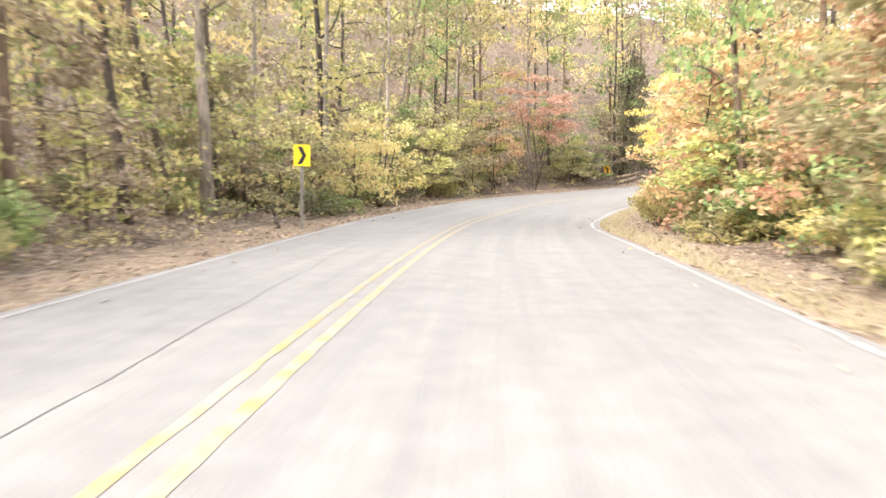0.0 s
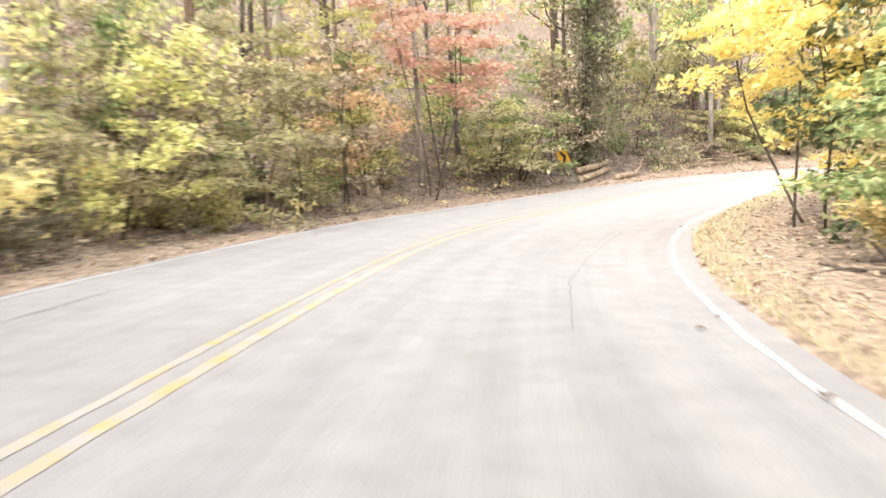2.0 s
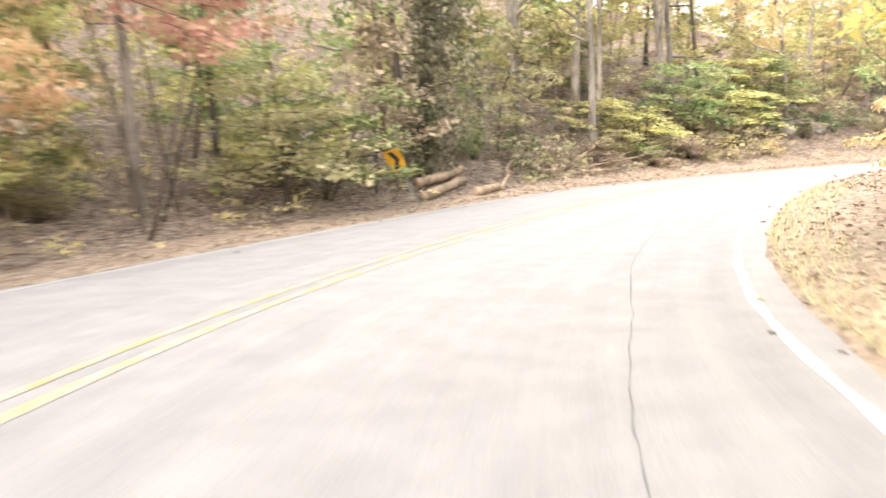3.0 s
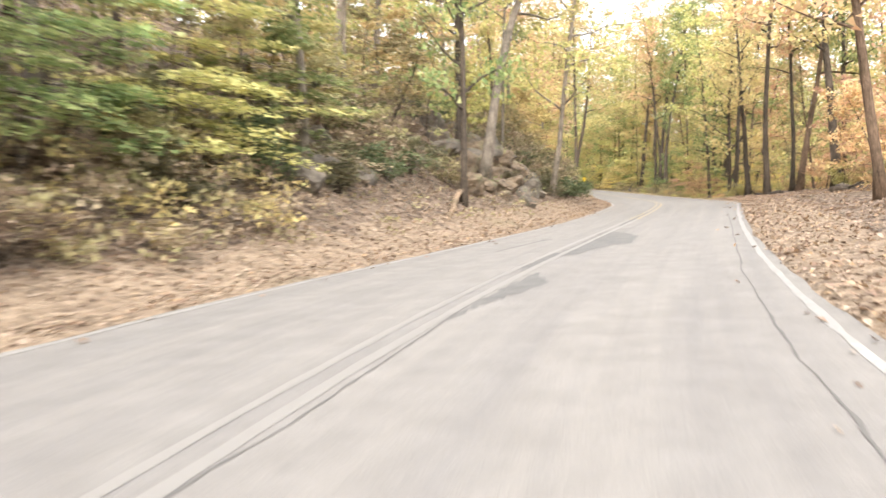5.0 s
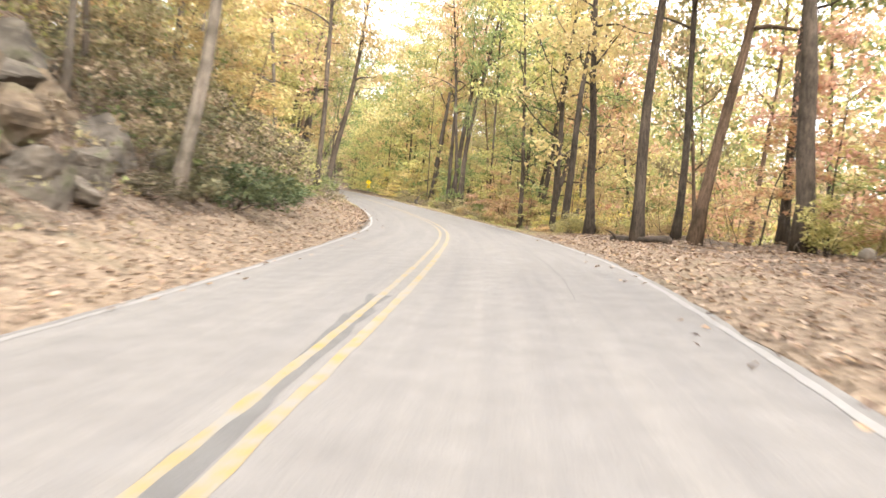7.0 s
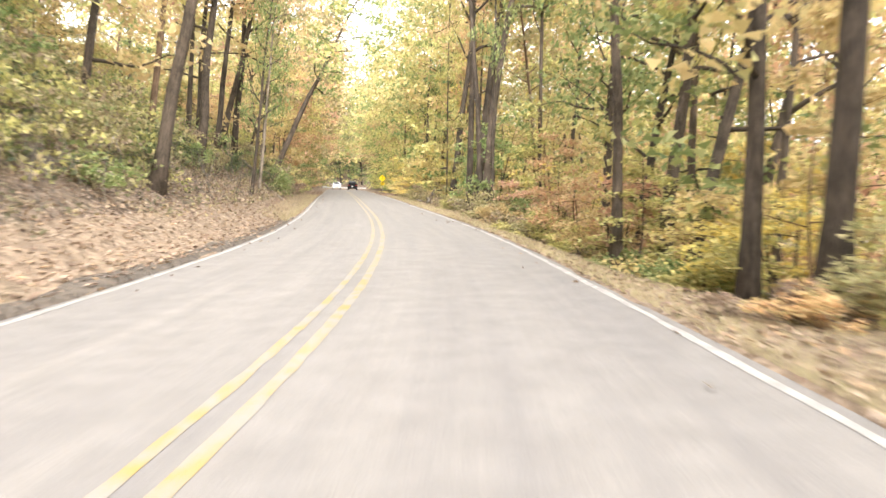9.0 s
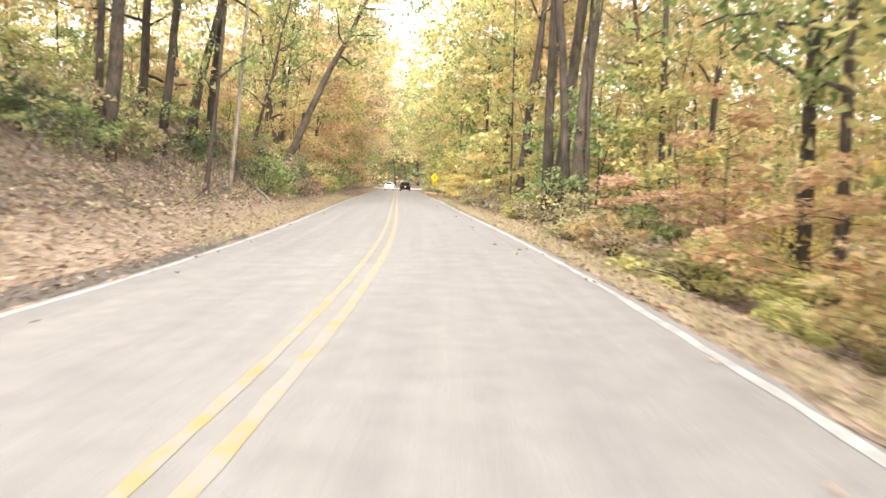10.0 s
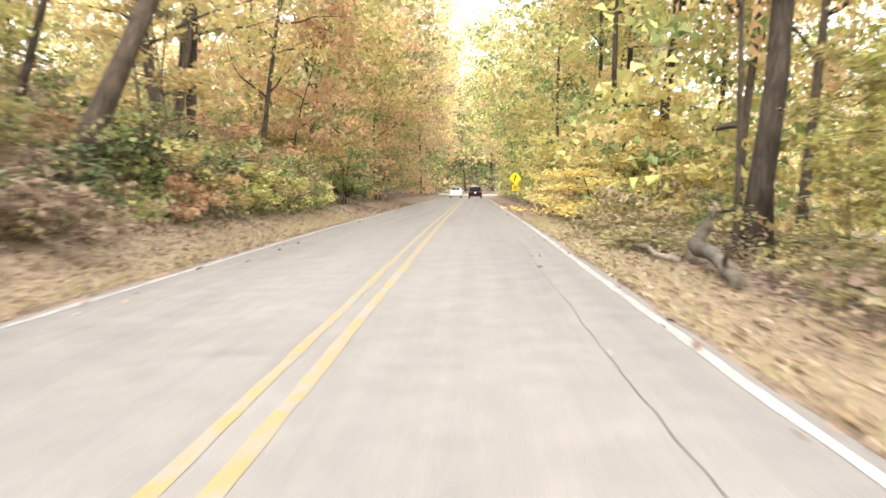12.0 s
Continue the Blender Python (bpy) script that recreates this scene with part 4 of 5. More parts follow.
# shrubs
scatter("shrub", 44, 26, 106, 1.9, 5.5, -1, ["olive", "green", "yellow-green", "olive", "brown", "dark olive"], 0.8, 1.3, (0.7, 1.3), (0.6, 1.2), 4)
scatter("shrub", 30, 26, 74, 1.9, 5, 1, ["green", "yellow-green", "olive", "golden", "orange"], 0.8, 1.3, (0.7, 1.3), (0.6, 1.2), 4)
scatter("shrub", 6, 74, 97, 5.2, 8, 1, ["green", "olive", "green"], 1.0, 1.0, (0.5, 0.9), (0.4, 0.8), 4)
scatter("shrub", 34, 108, 167, 2.4, 8, -1, ["green", "olive", "dark green", "brown", "brown"], 1.0, 1.2, (0.6, 1.2), (0.4, 0.9), 4)
scatter("shrub", 18, 110, 169, 5.0, 9, 1, ["yellow-green", "golden", "yellow-green", "olive"], 1.0, 1.0, (0.6, 1.0), (0.4, 0.9), 4)
scatter("shrub", 30, 196, 250, 1.6, 4.5, 1, ["yellow-green", "olive", "green", "golden", "olive"], 0.9, 1.2, (0.7, 1.2), (0.5, 1.0), 4)
scatter("shrub", 34, 196, 250, 1.7, 5, -1, ["olive", "green", "yellow-green", "brown", "dark green", "orange"], 0.9, 1.2, (0.7, 1.3), (0.6, 1.1), 4)
scatter("shrub", 24, 169, 200, 2.1, 6, 1, ["yellow-green", "olive", "green", "golden", "olive"], 0.9, 1.3, (0.6, 1.2), (0.4, 0.9), 4)
scatter("shrub", 44, 167, 265, 2.8, 8, -1, ["olive", "dark green", "green", "brown", "olive"], 0.9, 1.2, (0.7, 1.3), (0.5, 1.0), 4)


# stretches that lie open: from, to, side, distances out, share of the leaves that stays
OPEN = [(106, 134, -1, 0, 3.8, 0.0), (134, 151, -1, 0, 2.4, 0.0), (134, 151, -1, 2.4, 6.2, 0.22), (168, 192, -1, 0, 2.8, 0.0), (192, 214, -1, 0, 4.0, 0.0), (83, 97, -1, 0, 4.5, 0.0), (42, 57, -1, 0, 2.8, 0.0), (99, 128, -1, 3.8, 12, 0.35), (99, 128, -1, 12, 40, 0.4), (82, 99, -1, 4.5, 25, 0.7), (40, 56, -1, 2.8, 16, 0.75), (192, 214, -1, 4.0, 14, 0.7), (214, 228, -1, 2, 12, 0.25), (228, 246, -1, 3, 16, 0.45), (217, 234, 1, 0, 7, 0.15), (110, 150, -1, 6.2, 22, 0.35), (110, 148, -1, 22, 45, 0.6)]


def thicket(name, label, count, g0, g1, d0, d1, side, low, high, blades, size, radius, colours, seed):
    """Uncounted undergrowth and far woods: loose clumps of leaves over the ground, thinning upwards."""
    rng = np.random.default_rng(seed)
    g = rng.uniform(g0, g1, count)
    w = at_g(AL if side < 0 else AR, g)
    d = d0 + (d1 - d0) * rng.random(count)
    x, y, _ = on_road(g, side * (w + d))
    far = np.array([np.hypot(CX - a, CY - b).min() for a, b in zip(x, y)])
    keep = far > w + d0 * 0.8
    for a, b, s, inner, outer, share in OPEN:
        if name != "dead_brush":
            keep &= ~((g > a) & (g < b) & (d >= inner) & (d < outer) & (side == s)) | (rng.random(count) < share)
    x, y = x[keep], y[keep]
    z = ground_at(x, y)[0] + low + (high - low) * rng.random(len(x)) ** 1.25
    share = np.array_split(rng.permutation(len(x)), len(colours))
    for some, colour in zip(share, colours):
        c = np.concatenate([in_ball(rng, blades, (x[i], y[i], z[i]), radius) for i in some])
        v, f = leaf_blades(c, size, rng, 0.5, 0, 0.7, 3)
        tagged(new(name, mesh_of(name, v, f, LEAVES[colour])), label, "foliage", kind="stuff")


BRUSH = "thin tangled undergrowth below the forest trees"
HILL = "dense autumn woods on the hillside above the road"
thicket("undergrowth", BRUSH, 1500, 24, 97, 2.4, 8, -1, 0.1, 5.0, 26, 0.17, (0.6, 0.6, 0.3), ["yellow-green", "yellow-green", "olive", "golden", "green"], 20)
thicket("undergrowth", BRUSH, 1500, 10, 133, 7, 24, -1, 0.1, 3.6, 20, 0.2, (0.7, 0.7, 0.3), ["olive", "brown", "golden", "yellow-green"], 21)
thicket("far_woods", HILL, 5200, 0, 148, 18, 78, -1, 0.3, 13, 20, 0.5, (1.4, 1.4, 0.6), ["olive", "brown", "yellow-green", "green", "golden"], 22)
thicket("undergrowth", BRUSH, 1200, 104, 169, 2.6, 9, -1, 0.0, 1.2, 20, 0.14, (0.45, 0.45, 0.2), ["brown", "olive", "green", "brown", "brown"], 31)
thicket("undergrowth", BRUSH, 2400, 112, 283, 6, 22, -1, 0.1, 4.5, 20, 0.2, (0.7, 0.7, 0.3), ["olive", "green", "yellow-green", "golden"], 23)
thicket("undergrowth", BRUSH, 1300, 173, 283, 2.8, 7, -1, 0.0, 1.8, 22, 0.14, (0.5, 0.5, 0.22), ["olive", "green", "dark green", "yellow-green"], 32)
thicket("undergrowth", BRUSH, 800, 103, 132, 1.8, 6, -1, 0.0, 1.3, 22, 0.14, (0.5, 0.5, 0.2), ["brown", "olive", "brown", "dark green"], 38)
thicket("far_woods", HILL, 2600, 138, 379, 14, 60, -1, 1.0, 14, 20, 0.5, (1.4, 1.4, 0.6), ["yellow-green", "golden", "olive", "yellow-green"], 24)
thicket("far_woods", "tall foliage walls along both sides of the road", 1400, 246, 356, 1.8, 9, -1, 0.5, 15, 26, 0.34, (1.2, 1.2, 0.5), ["yellow-green", "orange", "olive", "green", "golden", "pink-red"], 33)
thicket("far_woods", "tall foliage walls along both sides of the road", 1500, 235, 356, 2.2, 9, 1, 0.5, 15, 26, 0.36, (1.2, 1.2, 0.5), ["yellow-green", "green", "golden", "yellow-green"], 34)
thicket("far_woods", "leafy boughs high above the bank", 300, 157, 228, 5.0, 11, -1, 5, 15, 36, 0.22, (1.1, 1.1, 0.45), ["yellow-green", "golden", "yellow-green", "orange"], 35)
thicket("far_woods", "leafy boughs among the trees below the road", 360, 148, 236, 5.5, 15, 1, 3, 13, 32, 0.22, (1.1, 1.1, 0.45), ["yellow-green", "green", "golden", "yellow-green"], 36)
thicket("far_woods", "boughs meeting high over the far road", 420, 278, 352, -2.0, 5, -1, 7.5, 17, 26, 0.36, (1.2, 1.2, 0.5), ["yellow-green", "orange", "olive"], 39)
thicket("far_woods", "boughs meeting high over the far road", 420, 278, 352, -1.6, 5, 1, 7.5, 17, 26, 0.36, (1.2, 1.2, 0.5), ["yellow-green", "green", "golden"], 40)
thicket("far_woods", "leafy boughs high above the bank", 300, 186, 240, 4.0, 10, -1, 4.5, 14, 36, 0.22, (1.1, 1.1, 0.45), ["yellow-green", "golden", "yellow-green"], 41)
thicket("far_woods", "tall woods on the rise where the road bends away", 1500, 345, 430, 2, 60, -1, 0.5, 17, 22, 0.55, (1.5, 1.5, 0.7), ["yellow-green", "green", "golden"], 42)
thicket("far_woods", "pale yellow woods in the valley below the road", 3000, 101, 379, 14, 75, 1, 0.5, 14, 20, 0.5, (1.4, 1.4, 0.6), ["golden", "yellow-green", "yellow-green"], 25)
thicket("far_woods", "mixed woods behind the roadside shrubs", 1900, 0, 101, 6, 40, 1, 0.3, 9, 20, 0.36, (1.1, 1.1, 0.5), ["yellow-green", "olive", "green"], 26)
thicket("undergrowth", BRUSH, 1200, 24, 76, 2.2, 7, 1, 0.1, 4.5, 26, 0.16, (0.55, 0.55, 0.28), ["yellow-green", "olive", "green", "golden"], 37)
thicket("undergrowth", BRUSH, 1500, 169, 283, 3.4, 14, 1, 0.1, 3.2, 24, 0.17, (0.6, 0.6, 0.25), ["yellow-green", "golden", "yellow", "yellow-green"], 27)
thicket("far_woods", "green woods where the road bends away", 1800, 352, 418, 3, 45, -1, 0.3, 13, 20, 0.5, (1.3, 1.3, 0.6), ["green", "dark green", "olive"], 28)

thicket("far_woods", "leafy boughs high above the bank", 500, 150, 236, 3.2, 10, -1, 5.0, 14, 36, 0.22, (1.1, 1.1, 0.45), ["yellow-green", "golden", "orange", "yellow-green", "pink-red"], 51)
thicket("far_woods", "tall woods on the slope beyond the bend", 1100, 182, 330, 9, 40, 1, 6, 25, 24, 0.42, (1.4, 1.4, 0.6), ["yellow-green", "golden", "orange", "yellow-green", "green"], 52)
thicket("far_woods", "leafy boughs among the trees below the road", 700, 140, 200, 6.5, 22, 1, 2.5, 15, 30, 0.24, (1.1, 1.1, 0.45), ["yellow-green", "orange", "green", "pink-red", "golden"], 54)
thicket("undergrowth", BRUSH, 1200, 163, 196, 2.3, 8, -1, 0.0, 2.0, 26, 0.14, (0.5, 0.5, 0.24), ["olive", "green", "brown", "yellow-green", "olive"], 55)
thicket("undergrowth", BRUSH, 1700, 194, 250, 1.5, 7, -1, 0.0, 2.0, 28, 0.13, (0.48, 0.48, 0.24), ["olive", "green", "brown", "yellow-green", "green"], 53)
thicket("undergrowth", BRUSH, 1000, 149, 172, 2.2, 7, -1, 0.0, 2.0, 26, 0.13, (0.5, 0.5, 0.24), ["dark olive", "brown", "olive", "dark olive"], 56)
thicket("undergrowth", BRUSH, 500, 114, 150, 4.5, 11, -1, 0.0, 1.3, 24, 0.15, (0.5, 0.5, 0.2), ["brown", "olive", "yellow-green", "brown"], 57)
thicket("undergrowth", BRUSH, 700, 200, 262, 1.6, 6, 1, 0.0, 1.3, 28, 0.12, (0.45, 0.45, 0.2), ["olive", "dark olive", "yellow-green", "brown"], 58)
thicket("far_woods", "tall woods on the slope beyond the bend", 700, 186, 270, 7, 32, 1, 13, 30, 28, 0.4, (1.4, 1.4, 0.6), ["yellow-green", "golden", "yellow-green"], 61)
thicket("far_woods", "tall woods on the rise where the road bends away", 800, 345, 410, -1, 30, -1, 7, 27, 24, 0.55, (1.6, 1.6, 0.7), ["yellow-green", "olive", "orange"], 62)
thicket("far_woods", "boughs meeting high over the far road", 300, 262, 300, 0.5, 5, -1, 7.5, 16, 28, 0.34, (1.2, 1.2, 0.5), ["yellow-green", "golden"], 63)
thicket("undergrowth", BRUSH, 400, 216, 245, 1.3, 3, -1, 0.0, 0.7, 22, 0.11, (0.35, 0.35, 0.15), ["olive", "brown", "green"], 64)
thicket("far_woods", "tall woods on the slope beyond the bend", 900, 203, 292, 3.4, 15, 1, 11, 28, 30, 0.32, (1.2, 1.2, 0.5), ["yellow-green", "golden", "orange", "yellow-green"], 65)
thicket("far_woods", "boughs meeting high over the far road", 520, 236, 335, -3.0, 6, -1, 8.5, 24, 28, 0.34, (1.2, 1.2, 0.5), ["orange", "olive", "pink-red", "yellow-green"], 66)
thicket("far_woods", "tall woods in the valley below the road", 1000, 128, 262, 15, 50, 1, 7, 30, 24, 0.5, (1.5, 1.5, 0.65), ["yellow-green", "golden", "orange", "yellow-green"], 67)
thicket("far_woods", "tall woods on the slope beyond the bend", 520, 214, 300, 2.6, 16, 1, 17, 30, 30, 0.34, (1.3, 1.3, 0.55), ["yellow-green", "golden", "yellow-green"], 68)

thicket("far_woods", "tall woods on the rise where the road bends away", 2600, 346, 436, 1.5, 70, -1, 0.5, 31, 22, 0.7, (1.8, 1.8, 0.8), ["yellow-green", "olive", "green", "golden"], 80)
thicket("far_woods", "boughs meeting high over the far road", 480, 216, 320, -3.2, 2.5, -1, 9, 25, 26, 0.32, (1.2, 1.2, 0.5), ["yellow-green", "olive", "yellow-green", "orange"], 81)
thicket("far_woods", "boughs meeting high over the far road", 340, 226, 320, -1.6, 3, 1, 10, 26, 26, 0.32, (1.2, 1.2, 0.5), ["yellow-green", "golden", "green"], 82)
thicket("far_woods", "dense autumn woods on the hillside above the road", 600, 256, 350, 4, 26, -1, 2, 24, 24, 0.42, (1.4, 1.4, 0.6), ["yellow-green", "orange", "olive", "golden"], 83)
thicket("far_woods", HILL, 1100, 138, 232, 9, 42, -1, 6, 23, 24, 0.42, (1.4, 1.4, 0.6), ["yellow-green", "green", "golden", "orange"], 95)
thicket("far_woods", "light green boughs leaning over the bank", 230, 114, 146, 4.4, 8.5, -1, 2.4, 7, 30, 0.15, (0.8, 0.8, 0.22), ["yellow-green", "green", "yellow-green"], 97)
thicket("far_woods", "leafy boughs among the trees below the road", 460, 222, 256, 5, 17, 1, 5, 17, 30, 0.22, (1.1, 1.1, 0.45), ["yellow-green", "yellow", "green", "yellow-green"], 96)
DEAD = "low dead brown brush over the fallen leaves"
thicket("dead_brush", DEAD, 420, 106, 150, 1.2, 6, -1, 0.0, 0.35, 12, 0.1, (0.4, 0.4, 0.12), ["brown", "brown", "olive"], 90)
thicket("dead_brush", DEAD, 900, 166, 228, 1.4, 6.5, -1, 0.0, 0.5, 12, 0.1, (0.4, 0.4, 0.14), ["brown", "brown", "olive", "dark olive"], 91)
thicket("dead_brush", DEAD, 260, 42, 98, 1.4, 5, -1, 0.0, 0.4, 12, 0.1, (0.4, 0.4, 0.12), ["brown", "olive", "golden"], 92)
thicket("dead_brush", "low grey and olive brush beside the road", 560, 194, 221, 1.5, 5.0, 1, 0.0, 0.7, 24, 0.1, (0.42, 0.42, 0.18), ["olive", "brown", "dark olive", "olive", "brown"], 93)
thicket("dead_brush", "low grey and olive brush beside the road", 150, 231, 240, 1.5, 5.0, 1, 0.0, 0.7, 24, 0.1, (0.42, 0.42, 0.18), ["olive", "brown", "dark olive", "olive", "brown"], 94)
thicket("dead_brush", "low grey and olive brush beside the road", 180, 219, 231, 3.4, 7.0, 1, 0.0, 0.5, 24, 0.1, (0.42, 0.42, 0.18), ["olive", "brown", "dark olive", "olive", "brown"], 89)
thicket("dead_brush", "heaped brown leafy brush on the bank", 260, 111, 121, 1.7, 4.6, -1, 0.0, 1.2, 24, 0.12, (0.45, 0.45, 0.2), ["brown", "brown", "golden", "olive"], 94)
thicket("dead_brush", DEAD, 150, 104, 111, 1.6, 4.6, -1, 0.0, 0.25, 18, 0.1, (0.4, 0.4, 0.12), ["brown", "brown", "olive"], 98)
thicket("far_woods", "pale yellow woods in the valley below the road", 1000, 215, 322, 16, 52, 1, 4, 24, 26, 0.46, (1.5, 1.5, 0.65), ["yellow-green", "golden", "yellow-green", "green"], 99)


def bare_twigs(count, g0, g1, d0, d1, side, low, high, material, seed):
    """Thin leafless stems standing in the undergrowth."""
    rng = np.random.default_rng(seed)
    verts, faces, n = [], [], 0
    for _ in range(count):
        g, d = rng.uniform(g0, g1), rng.uniform(d0, d1)
        x, y, _z = on_road(g, side * (float(at_g(AL if side < 0 else AR, g)) + d))
        z = float(ground_at(x, y)[0][0])
        p = bent_line((float(x), float(y), z - 0.1), rng.normal(size=3) * (0.3, 0.3, 0) + (0, 0, 1), rng.uniform(low, high), rng, 4, 0.45)
        lines = [(p, 0.014)] + [(bent_line(p[k], rng.normal(size=3) + (0, 0, 0.6), rng.uniform(0.4, 1.1), rng, 2, 0.4), 0.007) for k in (2, 3)]
        for q, r in lines:
            v, f = tube(q, np.linspace(r, r * 0.3, len(q)), 3)
            verts.append(v)
            faces += [[i + n for i in t] for t in f[:-2]]
            n += len(v)
    tagged(new("bare_twigs", mesh_of("bare_twigs", np.concatenate(verts), faces, material)), "thin leafless brown twigs among the undergrowth", "twigs", kind="stuff")


bare_twigs(420, 40, 112, 2.2, 9, -1, 1.2, 4.0, BARK_BROWN, 71)
bare_twigs(160, 70, 112, 2.2, 9, -1, 1.2, 4.0, BARK_PALE, 72)
bare_twigs(300, 112, 190, 2.6, 9, -1, 0.8, 2.8, BARK_BROWN, 73)
bare_twigs(300, 180, 250, 1.8, 8, -1, 0.8, 3.0, BARK_BROWN, 74)
bare_twigs(260, 168, 216, 1.6, 8, -1, 0.5, 2.4, BARK_PALE, 76)
bare_twigs(240, 104, 150, 2.0, 12, -1, 0.6, 2.6, BARK_PALE, 77)
bare_twigs(260, 130, 215, 4.5, 12, 1, 1.5, 4.5, BARK_DARK, 75)

# plants that stand out
for n, (g, l, w, t, lean) in enumerate([(82.6, 7.5, 1.0, 1.0, -9), (81.2, 7.7, 0.95, 0.95, -10), (84.4, 8.9, 0.9, 1.05, -8), (87.0, 8.4, 0.8, 0.9, -6)]):
    plant("sapling", 5 + n % 2, g, l, "yellow", BARK_DARK, w, t, lean, 40 + 130 * n, pick)
for g, l, colour, w, t, lean in [(92.0, 8.8, "golden", 1.0, 1.1, -6), (94.0, 7.4, "golden", 0.7, 0.7, -4),
                                 (79.4, 9.4, "dark green", 1.1, 1.0, -5), (76.9, 9.2, "green", 1.2, 1.1, -6), (82.6, 9.6, "yellow", 1.1, 1.15, -6), (146.0, 10.5, "pink-red", 1.2, 1.2, -4), (150.5, 12.0, "orange", 1.2, 1.3, 0), (143.0, 9.5, "orange", 1.0, 1.0, -6), (154.5, 12.0, "pink-red", 1.2, 1.3, 0), (158.0, 9.4, "orange", 1.0, 0.9, 0), (72.4, 8.4, "green", 1.0, 0.8, -4), (55.8, 8.6, "orange", 1.2, 1.1, -6), (53.3, 7.9, "yellow-green", 1.2, 1.1, -8), (50.3, 8.6, "orange", 1.1, 0.9, -4),
                                 (95.3, -6.8, "green", 1.1, 0.9, 8), (87.5, -8.0, "orange", 1.1, 1.4, 0), (85.0, -6.2, "brown", 1.0, 1.0, 0), (71.4, -6.6, "golden", 1.0, 1.2, 0), (64.2, -5.8, "golden", 0.8, 1.3, 6),
                                 (111.9, -7.2, "yellow-green", 1.2, 0.55, 14), (116.5, -7.6, "green", 1.3, 0.6, 14), (109.4, -8.5, "yellow-green", 1.1, 0.5, 16), (121.2, -7.6, "yellow-green", 1.2, 0.6, 10),
                                 (202.1, 7.2, "pink-red", 0.8, 0.75, -4), (200.9, 8.6, "pink-red", 0.7, 0.7, -4), (185.0, 6.6, "yellow-green", 0.8, 0.7, -4), (188.2, 7.2, "golden", 0.9, 0.8, -4), (191.8, 7.0, "orange", 0.9, 0.8, -4), (207.6, 6.6, "green", 1.1, 1.5, 0), (212.5, 6.4, "green", 1.2, 1.25, -4), (222.0, 9.4, "yellow-green", 1.2, 1.1, -4), (225.0, 9.8, "yellow-green", 1.2, 1.0, -6), (217.0, 7.2, "yellow-green", 1.2, 1.1, -5), (219.0, 8.4, "yellow", 1.2, 1.2, -5), (181.7, 7.2, "golden", 1.0, 0.8, -6), (178.5, 7.6, "yellow", 0.9, 0.7, -4),
                                 (239.9, 5.4, "yellow", 1.1, 0.6, 0), (245.0, 5.2, "golden", 1.0, 0.7, 0), (237.4, -6.1, "orange", 0.9, 0.5, 0), (231.5, -5.6, "dark green", 0.9, 0.5, 0), (250.1, -7.4, "orange", 1.3, 2.0, 4), (261.9, -7.4, "orange", 1.3, 2.0, 4)]:
    plant("sapling", pick.randrange(5), g, l, colour, BARK_DARK, w, t, lean, None, pick)
for g, l in ((89.0, -6.3), (90.6, -7.4)):
    plant("sapling", 5, g, l, "pink-red", BARK_DARK, 1.1, 1.15, 3, None, pick)
for g, l, colour, w, t in [(118.0, -6.4, "dark olive", 1.1, 0.9), (121.5, -6.6, "dark green", 1.2, 1.0), (124.4, -6.2, "dark olive", 1.1, 0.8), (128.6, -6.6, "dark green", 1.2, 1.0), (131.2, -6.9, "dark olive", 1.2, 1.1), (134.0, -6.4, "olive", 0.9, 0.7), (143.6, -6.6, "dark olive", 0.8, 0.6), (148.8, -5.4, "dark olive", 0.7, 0.5), (151.6, -5.6, "dark olive", 1.1, 1.0), (153.8, -5.2, "dark green", 1.2, 1.0)]:
    plant("shrub", pick.randrange(4), g, l, colour, BARK_DARK, w, t, 0, None, pick)
for g, l, colour, w, t, lean in [(114.0, -7.4, "green", 1.2, 0.6, 14), (119.2, -7.8, "yellow-green", 1.3, 0.65, 12), (124.0, -8.4, "green", 1.2, 0.7, 10), (129.0, -8.6, "yellow-green", 1.2, 0.7, 8), (134.0, -9.0, "olive", 1.2, 0.8, 6), (140.0, -9.6, "olive", 1.1, 0.8, 4), (146.0, -9.4, "yellow-green", 1.1, 0.8, 4)]:
    plant("sapling", pick.randrange(5), g, l, colour, BARK_DARK, w, t, lean, None, pick)
for (g, l), colour in zip(((172.5, 5.14), (172.8, 5.75), (172.6, 4.85)), ("orange", "brown", "brown")):
    plant("shrub", 1, g, l, colour, BARK_DARK, 0.7, 0.4, 0, None, pick)
plant("vine_covered_tree", 0, 99.9, -7.6, "dark olive", BARK_DARK, 1.35, 1.1, 0, None, pick)
plant("vine_covered_tree", 0, 102.0, -9.2, "dark olive", BARK_DARK, 0.9, 1.0, 2, None, pick)
